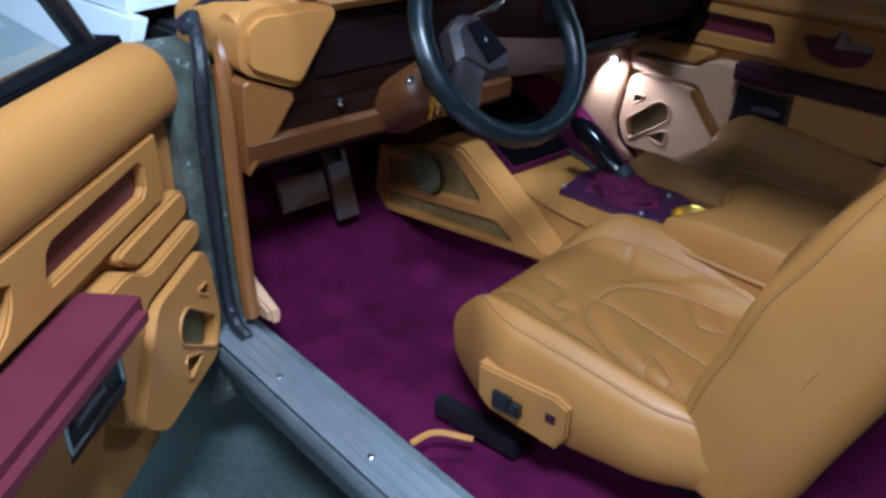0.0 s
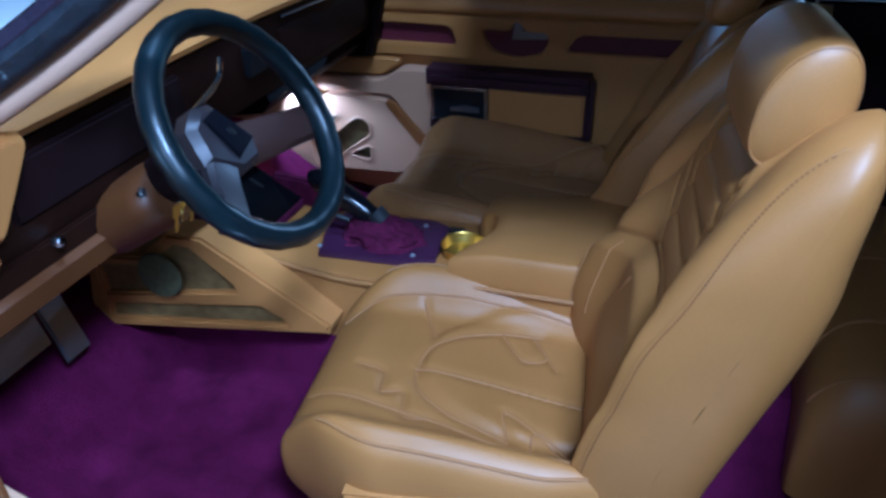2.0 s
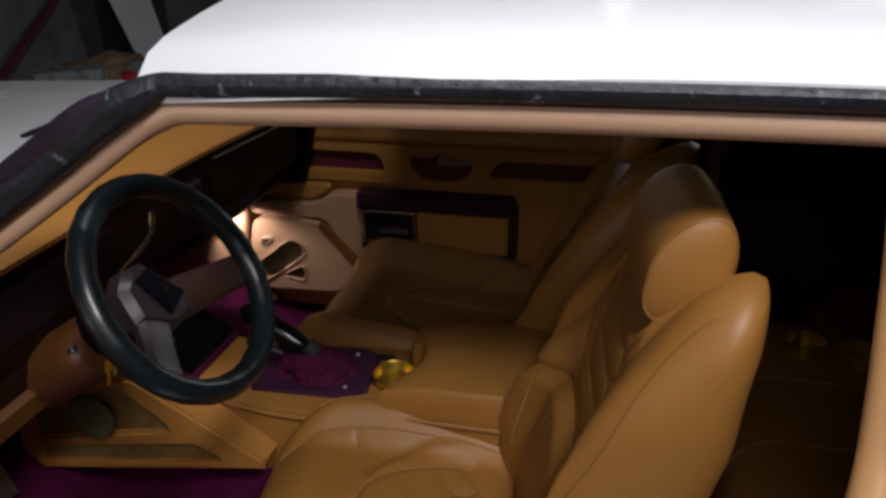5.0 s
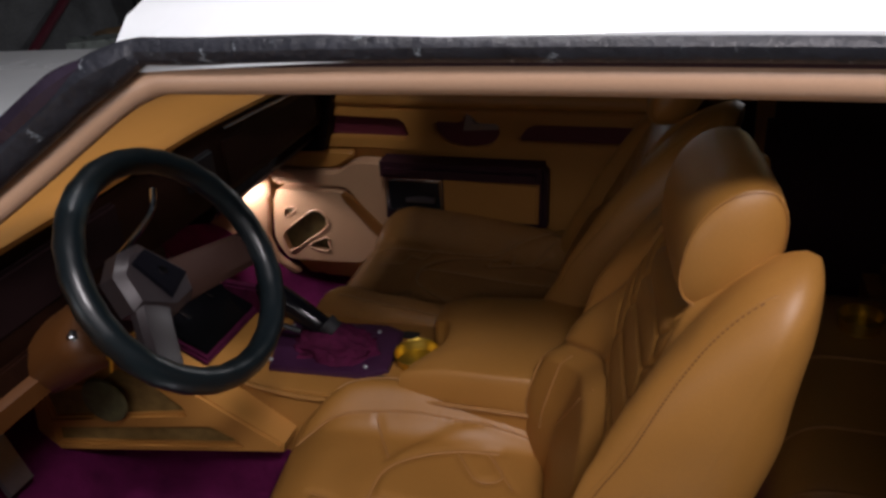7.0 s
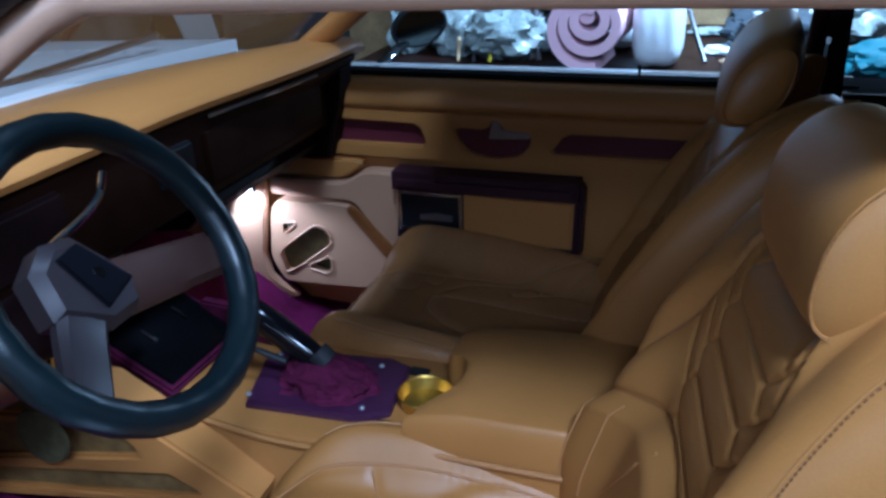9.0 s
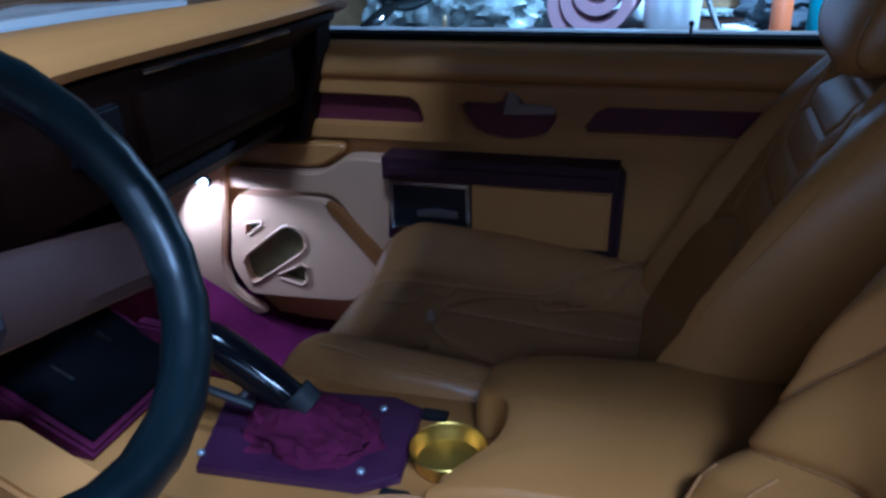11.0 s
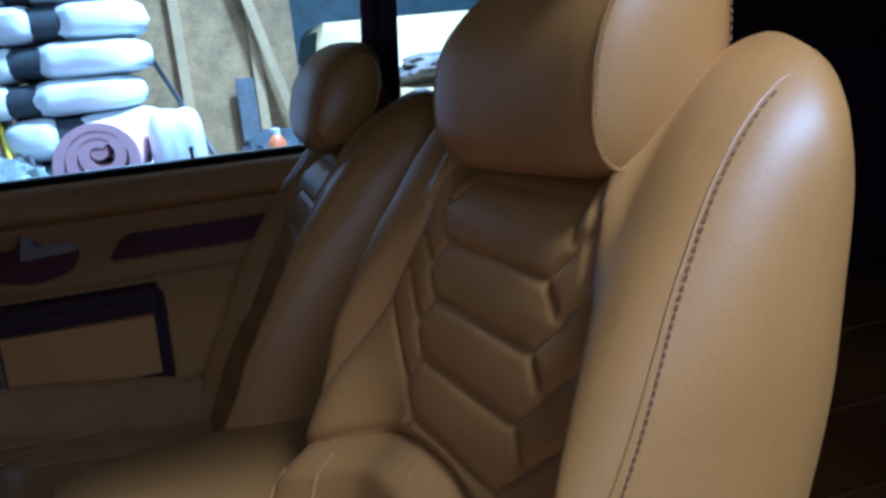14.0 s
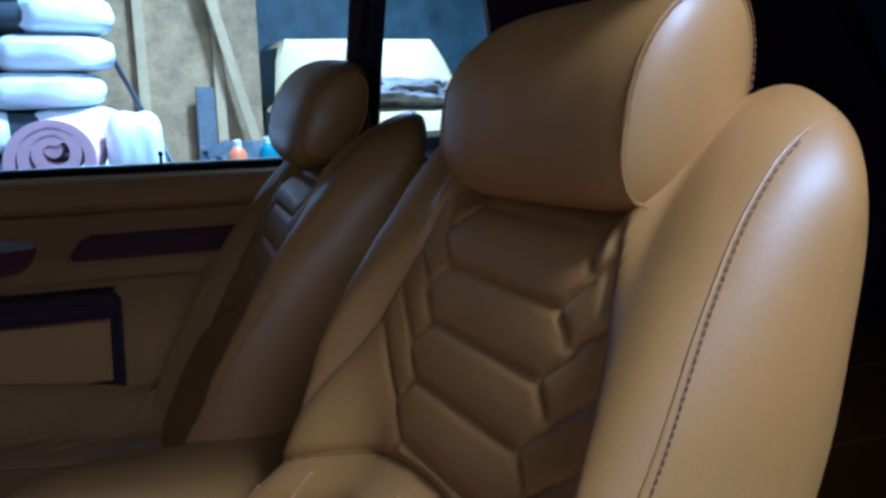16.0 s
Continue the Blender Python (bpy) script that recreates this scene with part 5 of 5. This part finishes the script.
bracket = thing("pillar_bracket", (0.977, -0.47, 1.20), "scuffed grey metal bracket at the top of the lock pillar", "bracket")
part("bracket_body", block(0.962, 0.992, -0.492, -0.445, 1.178, 1.236, 0.006), GREY_METAL, bracket)


# ---- beyond the passenger side ----
JUNK_BLUE = material("blue_grey_plastic_sheet", (0.36, 0.42, 0.40), 0.28, vary=0.35, scale=12, fine=90, bump=0.5)
JUNK_DARK = material("dark_cloth", (0.04, 0.05, 0.06), 0.8, vary=0.3, scale=14, fine=90, bump=0.4)
CARD = material("brown_cardboard", (0.30, 0.20, 0.11), 0.8, vary=0.2, scale=7, fine=80, bump=0.2)
bench = thing("workbench", (0.3, 2.2, 0.0), "dark cluttered wooden workbench", "workbench")
part("benchtop", block(-0.7, 1.25, 1.62, 2.75, 0.64, 0.69, 0.006), DASH_WOOD, bench)
for x in (-0.65, 1.2):
    for y in (1.68, 2.68):
        part("leg", block(x - 0.035, x + 0.035, y - 0.035, y + 0.035, 0, 0.64, 0.004), DASH_WOOD, bench)

roll = thing("foam_roll", (0.3, 2.0, 0.69), "rolled sheet of pale pink foam lying on the bench", "foam roll")
ax = Vector((0.04, 0.62, 0.0)).normalized()
sx = Vector((ax.y, -ax.x, 0))


def spiral(q, off):
    r = 0.028 + 0.047 * q / math.tau + off
    return r * 0.81 * math.cos(q), r * 0.78 * math.sin(q) + 0.045 * (1 - q / 17.5)


TURNS = 2.7
rings = []
N = 96
for k in range(2):
    o = Vector((0.19, 1.72, 0.83)) + ax * (0.30 * k)
    ring = []
    for j in range(N + 1):
        q = 0.6 + j / N * math.tau * TURNS
        u, w = spiral(q, 0.0195)
        ring.append(o + sx * u + Vector((0, 0, w)))
    for j in range(N, -1, -1):
        q = 0.6 + j / N * math.tau * TURNS
        u, w = spiral(q, -0.0195)
        ring.append(o + sx * u + Vector((0, 0, w)))
    rings.append(ring)
bm = bmesh.new()
vs = [[bm.verts.new(p) for p in r] for r in rings]
M = len(vs[0])
for j in range(M):
    i = (j + 1) % M
    bm.faces.new((vs[0][j], vs[0][i], vs[1][i], vs[1][j]))
for e in (0, 1):
    for j in range(N):
        bm.faces.new((vs[e][j], vs[e][j + 1], vs[e][M - 2 - j], vs[e][M - 1 - j]))
part("sheet", bm, PINK, roll)
part("core", tube([Vector((0.19, 1.735, 0.873)), Vector((0.19, 1.735, 0.873)) + ax * 0.27], 0.025, 14), PINK, roll)

random.seed(11)


def bale(x, y, z, lx, ly, lz, turn, mat, name, label, straps=True, at=-0.3):
    b = thing(name, (x, y, z), label, "batting bale", "white bales on the bench")
    seed = random.random() * 50
    rings = []
    for k in range(37):
        c = -1 + 2 * k / 36
        f = (1 - abs(c) ** 5) ** 0.35 if abs(c) < 1 else 0.02
        pinch = 1 - 0.16 * math.exp(-((c - at) / 0.22) ** 4) if straps else 1.0
        ring = []
        for j in range(24):
            q = j / 24 * math.tau
            cy, cz = math.cos(q), math.sin(q)
            wob = 1 + 0.05 * noise.noise((c * 2.3 + seed, cy * 1.7, cz * 1.7))
            ring.append((c * lx / 2, ly / 2 * f * pinch * wob * math.copysign(abs(cy) ** 0.55, cy), lz / 2 + lz / 2 * max(f, 0.05) * pinch * wob * math.copysign(abs(cz) ** 0.6, cz)))
        rings.append(ring)
    m = Matrix.Translation((x, y, z)) @ Matrix.Rotation(radians(turn), 4, "Z")
    part("pad", loft([[m @ Vector(p) for p in r] for r in rings]), mat, b)
    if straps:
        rings = []
        for e, g in ((-0.23, 0.80), (-0.21, 0.885), (0.0, 0.875), (0.21, 0.885), (0.23, 0.80)):
            ring = []
            for j in range(24):
                q = j / 24 * math.tau
                cy, cz = math.cos(q), math.sin(q)
                ring.append(m @ Vector(((at + e) * lx / 2, ly / 2 * g * math.copysign(abs(cy) ** 0.55, cy), lz / 2 + lz / 2 * g * math.copysign(abs(cz) ** 0.6, cz))))
            rings.append(ring)
        part("strap", loft(rings), JUNK_DARK, b, "wide dark strap")
    return b


z = 0.69
for k in range(6):
    h = (0.15, 0.15, 0.125, 0.125, 0.13, 0.15)[k]
    bale(0.085 + 0.03 * math.sin(k * 2.2), 2.26, z, 0.54, 0.42, h, 5 * math.sin(k * 1.7), BATTING, "batting_bale", "strapped white batting bale stacked behind the pink foam roll", True, -0.30 + 0.12 * math.sin(k * 1.9))
    z += h * 0.95
bale(0.41, 1.90, 0.69, 0.17, 0.28, 0.28, 0, BATTING, "batting_bale", "loose white batting bale beside the pink foam roll", False)


def rough_lump(name, at, size, mat, label, category, seed, group=""):
    """A crumpled heap of cloth or plastic."""
    bm = bmesh.new()
    bmesh.ops.create_icosphere(bm, subdivisions=4, radius=1)
    for v in bm.verts:
        n = 1 + 0.35 * noise.noise(v.co * 2.1 + Vector((seed, 0, 0))) + 0.14 * noise.noise(v.co * 6 + Vector((0, seed, 0)))
        v.co = Vector((at[0] + v.co.x * size[0] * n, at[1] + v.co.y * size[1] * n, max(at[2], at[2] + size[2] * 0.8 + v.co.z * size[2] * n)))
    return tagged(part(name, bm, mat), label, category, group)


rough_lump("plastic_sheet", (-0.42, 2.25, 0.69), (0.20, 0.22, 0.22), JUNK_BLUE, "crumpled clear plastic sheeting on the bench", "plastic sheet", 3.1)
rough_lump("plastic_sheet", (-0.14, 1.95, 0.69), (0.15, 0.14, 0.10), JUNK_BLUE, "crumpled grey plastic sheeting on the bench", "plastic sheet", 8.7)
rough_lump("rag", (0.78, 2.25, 0.69), (0.16, 0.2, 0.08), JUNK_DARK, "dark heap of rags on the bench", "rag", 5.2)
rough_lump("rag", (1.02, 2.45, 0.69), (0.16, 0.18, 0.10), JUNK_BLUE, "grey heap of sheeting on the bench", "rag", 6.6)
rough_lump("teal_cloth", (1.12, 1.80, 0.69), (0.14, 0.13, 0.06), TEAL, "crumpled teal cloth on the end of the bench", "cloth", 9.4)


def stick(name, p0, p1, r, mat, label, category, group="", n=8):
    return tagged(part(name, tube([p0, Vector(p0).lerp(Vector(p1), 0.5), p1], r, n), mat), label, category, group)


def board(name, p0, p1, w, t, mat, label, category, group=""):
    d = Vector(p1) - Vector(p0)
    m = Matrix.Translation(p0) @ d.to_track_quat("Z", "Y").to_matrix().to_4x4()
    bm = block(-w / 2, w / 2, -t / 2, t / 2, 0, d.length, min(w, t) * 0.12)
    bm.transform(m)
    return tagged(part(name, bm, mat, None, "", False), label, category, group)


for k in range(7):
    x = -0.62 + 0.085 * k
    board("plank", (x + 0.30, 2.05 + 0.05 * (k % 3), 0.69), (x - 0.12, 2.85, 1.75 + 0.1 * (k % 3)), (0.07, 0.05, 0.09)[k % 3], 0.02, (TIMBER, WALLMAT, JUNK_BLUE)[k % 3], "dusty plank leaning among the clutter on the bench", "plank", "leaning planks")
for k in range(4):
    stick("pipe", (-0.1 + 0.03 * k, 1.9, 0.69), (-0.34 + 0.03 * k, 2.7, 1.55), 0.009, (GREY_METAL, YELLOW)[k == 1], "slim pipe leaning on the bench", "pipe", "leaning pipes")
stick("black_rod", (0.565, 1.95, 0.69), (0.335, 2.40, 1.18), 0.009, BLACK, "slim black rod leaning on the white bales", "rod")
for x, y, mat, label in ((0.718, 1.88, ORANGE, "small orange bottle standing on the bench"), (0.83, 1.98, TEAL, "small blue bottle standing on the bench")):
    bt = thing("bottle", (x, y, 0.69), label, "bottle", "bottles on the bench")
    part("bottle_body", lathe([(0.026, 0), (0.03, 0.004), (0.03, 0.135), (0.018, 0.155), (0.012, 0.16), (0.001, 0.16)], (x, y, 0.69)), mat, bt)
    part("bottle_cap", lathe([(0.014, 0.159), (0.014, 0.178), (0.012, 0.180), (0.001, 0.180)], (x, y, 0.69), n=14), BATTING, bt, "white cap")
white_post = board("post", (-0.62, 2.2, 0.0), (-0.62, 2.25, 2.7), 0.07, 0.07, BATTING, "white painted timber post", "post")

# partition of oriented strand board with studs
plain("wall_partition", -1.3, 0.95, 3.02, 3.08, 0.0, 2.7, OSB, "oriented strand board partition wall", "wall")
for x in (-0.9, -0.35, 0.445, 0.765):
    tagged(part("stud", block(x - 0.022, x + 0.022, 2.97, 3.016, 0.0, 2.7, 0.003), TIMBER, None, "", False), "pale timber stud on the board wall", "stud", "wall studs", )
board("pole", (1.10, 2.86, 0.0), (0.66, 2.94, 1.75), 0.045, 0.045, TIMBER, "pale timber pole leaning on the partition", "pole")
tagged(part("door_panel", block(0.655, 0.735, 2.93, 2.96, 0.0, 1.04, 0.004), WALLMAT, None, "", False), "grey board leaning on the partition", "board")

# masked cream car farther back
cc = thing("parked_car", (2.1, 6.2, 0), "cream car with a masked windscreen and clutter on its bonnet", "car")


def car_ring(y, w, z0, z1):
    return [(2.13 - w, y, z0), (2.13 - w * 0.98, y, z1 - 0.06), (2.13 - w * 0.9, y, z1), (2.13 + w * 0.9, y, z1), (2.13 + w * 0.98, y, z1 - 0.06), (2.13 + w, y, z0)]


part("bonnet", loft([car_ring(4.45, 0.80, 0.35, 0.72), car_ring(4.6, 0.83, 0.3, 0.80), car_ring(5.5, 0.85, 0.3, 0.92), car_ring(5.6, 0.85, 0.3, 0.90)]), CREAM, cc, "cream bonnet and front wings")
part("cabin", loft([car_ring(5.5, 0.78, 0.85, 0.98), car_ring(5.75, 0.72, 0.85, 1.28), car_ring(5.85, 0.68, 0.85, 1.40), car_ring(7.0, 0.68, 0.85, 1.40), car_ring(7.3, 0.75, 0.85, 1.0)]), CREAM, cc, "cream cabin with masked windscreen")
part("grille", block(1.45, 2.73, 4.40, 4.46, 0.50, 0.68, 0.01), BLACK, cc, "black grille")
part("bumper", block(1.28, 2.90, 4.32, 4.42, 0.36, 0.48, 0.02), CHROME, cc, "chrome bumper")
for x in (1.45, 2.73):
    part("headlight", lathe([(0.085, 0), (0.085, 0.02), (0.05, 0.035), (0.001, 0.04)], (x, 4.42, 0.60), (0, -1, 0), 20), CHROME, cc, "round headlight")
for x in (1.22, 2.96):
    w = part("wheel", lathe([(0.20, -0.09), (0.31, -0.09), (0.32, 0.0), (0.31, 0.09), (0.20, 0.09)], (x * 0.92 + 0.167, 4.95, 0.32), (1, 0, 0), 24), RUBBER, cc)
part("wing_mirror", lathe([(0.001, 0), (0.05, 0.0), (0.055, 0.03), (0.03, 0.05), (0.001, 0.052)], (1.22, 5.55, 1.06), (0, 1, 0), 16), CHROME, cc, "chrome wing mirror")
rough_lump("dust_sheet", (2.30, 5.15, 0.86), (0.42, 0.25, 0.12), JUNK, "pale dust sheet heaped on the cream bonnet", "cloth", 2.2)
rough_lump("rag", (2.75, 5.2, 0.86), (0.2, 0.22, 0.11), CARD, "brown rags heaped on the cream bonnet", "rag", 7.2)

# clutter ahead of the bonnet
tagged(part("panel", extrude([(-0.2, 0.1), (0.22, 0.08), (0.28, 0.7), (0.24, 1.5), (-0.1, 1.6), (-0.26, 0.8)], lambda a, b, d: (-3.6 - b * 0.2 + d, 4.98 + a - b * 0.12, b - 0.08), 0, 0.02, 0.005), BATTING), "white car wing panel leaning on the wall", "car panel")
tagged(part("red_can", lathe([(0.08, 0), (0.085, 0.01), (0.085, 0.2), (0.05, 0.22), (0.001, 0.22)], (-3.2, 4.0, 0.0)), RED), "red tin on the floor", "tin")
random.seed(7)
for k in range(9):
    x, y = -3.85 + 0.8 * random.random(), 2.9 + 1.75 * random.random()
    w, d, h, a = 0.2 + 0.25 * random.random(), 0.2 + 0.2 * random.random(), 0.1 + 0.25 * random.random(), random.random() * 90
    bm = block(-w / 2, w / 2, -d / 2, d / 2, 0, h, 0.006)
    bm.transform(Matrix.Translation((x, y, 0)) @ Matrix.Rotation(radians(a), 4, "Z"))
    tagged(part("box", bm, (CARD, JUNK, CARD, JUNK_BLUE)[k % 4], None, "", False), "worn cardboard box on the garage floor", "box", "boxes ahead of the bonnet")
rough_lump("crumpled_cardboard", (-3.5, 4.05, 0.0), (0.3, 0.45, 0.17), CARD, "crumpled brown cardboard lying on the garage floor", "cardboard", 1.2)
rough_lump("plastic_sheet", (-3.2, 4.2, 0.0), (0.35, 0.5, 0.09), JUNK_BLUE, "crumpled grey sheeting on the floor", "plastic sheet", 4.4)
rough_lump("plastic_sheet", (-3.1, 3.4, 0.0), (0.3, 0.45, 0.10), JUNK, "crumpled pale sheeting on the floor", "plastic sheet", 5.9)
stick("pole", (-3.95, 3.2, 0.04), (-4.06, 4.4, 0.68), 0.035, MAROON, "dark red pole lying on the boxes", "pole")
stick("hose", (-3.6, 1.0, 0.03), (-4.05, 1.7, 1.5), 0.03, BATTING, "pale ventilation hose by the front wall", "hose")
tagged(part("doorway", block(-4.09, -4.05, 4.9, 5.9, 0.0, 2.1, 0.01), JUNK_DARK, None, "", False), "dark doorway curtain in the front wall", "curtain")


# scraps on the bench
random.seed(23)
SCRAPS = ((JUNK_BLUE, "grey plastic scrap on the bench", "plastic scrap"), (BATTING, "white batting scrap on the bench", "batting scrap"), (JUNK_DARK, "dark rag on the bench", "rag"), (CARD, "brown paper scrap on the bench", "paper scrap"))
for k in range(12):
    mat, label, cat = SCRAPS[k % 4]
    x, y = 0.56 + 0.055 * k * (0.8 + 0.4 * random.random()) % 0.62, 1.80 + 0.75 * random.random()
    w = 0.035 + 0.05 * random.random()
    rough_lump(cat.replace(" ", "_"), (x, y, 0.69), (w, w * 0.9, 0.012 + 0.022 * random.random()), mat, label, cat, 20 + 3.7 * k, "scraps on the bench")
for k in range(5):
    x = -0.55 + 0.1 * k
    rough_lump("plastic_bag", (x, 2.0 + 0.12 * (k % 2), 0.69), (0.07 + 0.02 * (k % 3), 0.08, 0.10 + 0.05 * (k % 2)), (JUNK_BLUE, CARD, JUNK_BLUE, JUNK, WALLMAT)[k], "crumpled bag standing on the bench", "bag", 41 + 2.9 * k, "bags on the bench")
for k in range(3):
    stick("rod", (-0.30 + 0.06 * k, 1.85, 0.69), (-0.42 + 0.09 * k, 2.35, 1.18 + 0.07 * k), 0.007, (TIMBER, GREY_METAL, YELLOW)[k], "slim rod leaning on the bags", "rod", "leaning rods")
plate = thing("sill_label", (0.345, -0.762, 0.372), "small pale metal label on the door sill", "label")
part("plate", block(0.32, 0.37, -0.773, -0.751, 0.3725, 0.3740, 0.0006), BATTING, plate)
for x0, x1 in ((0.325, 0.339), (0.343, 0.365)):
    part("bar", block(x0, x1, -0.767, -0.757, 0.3741, 0.3746, 0), BLACK, plate, "dark printed bar")
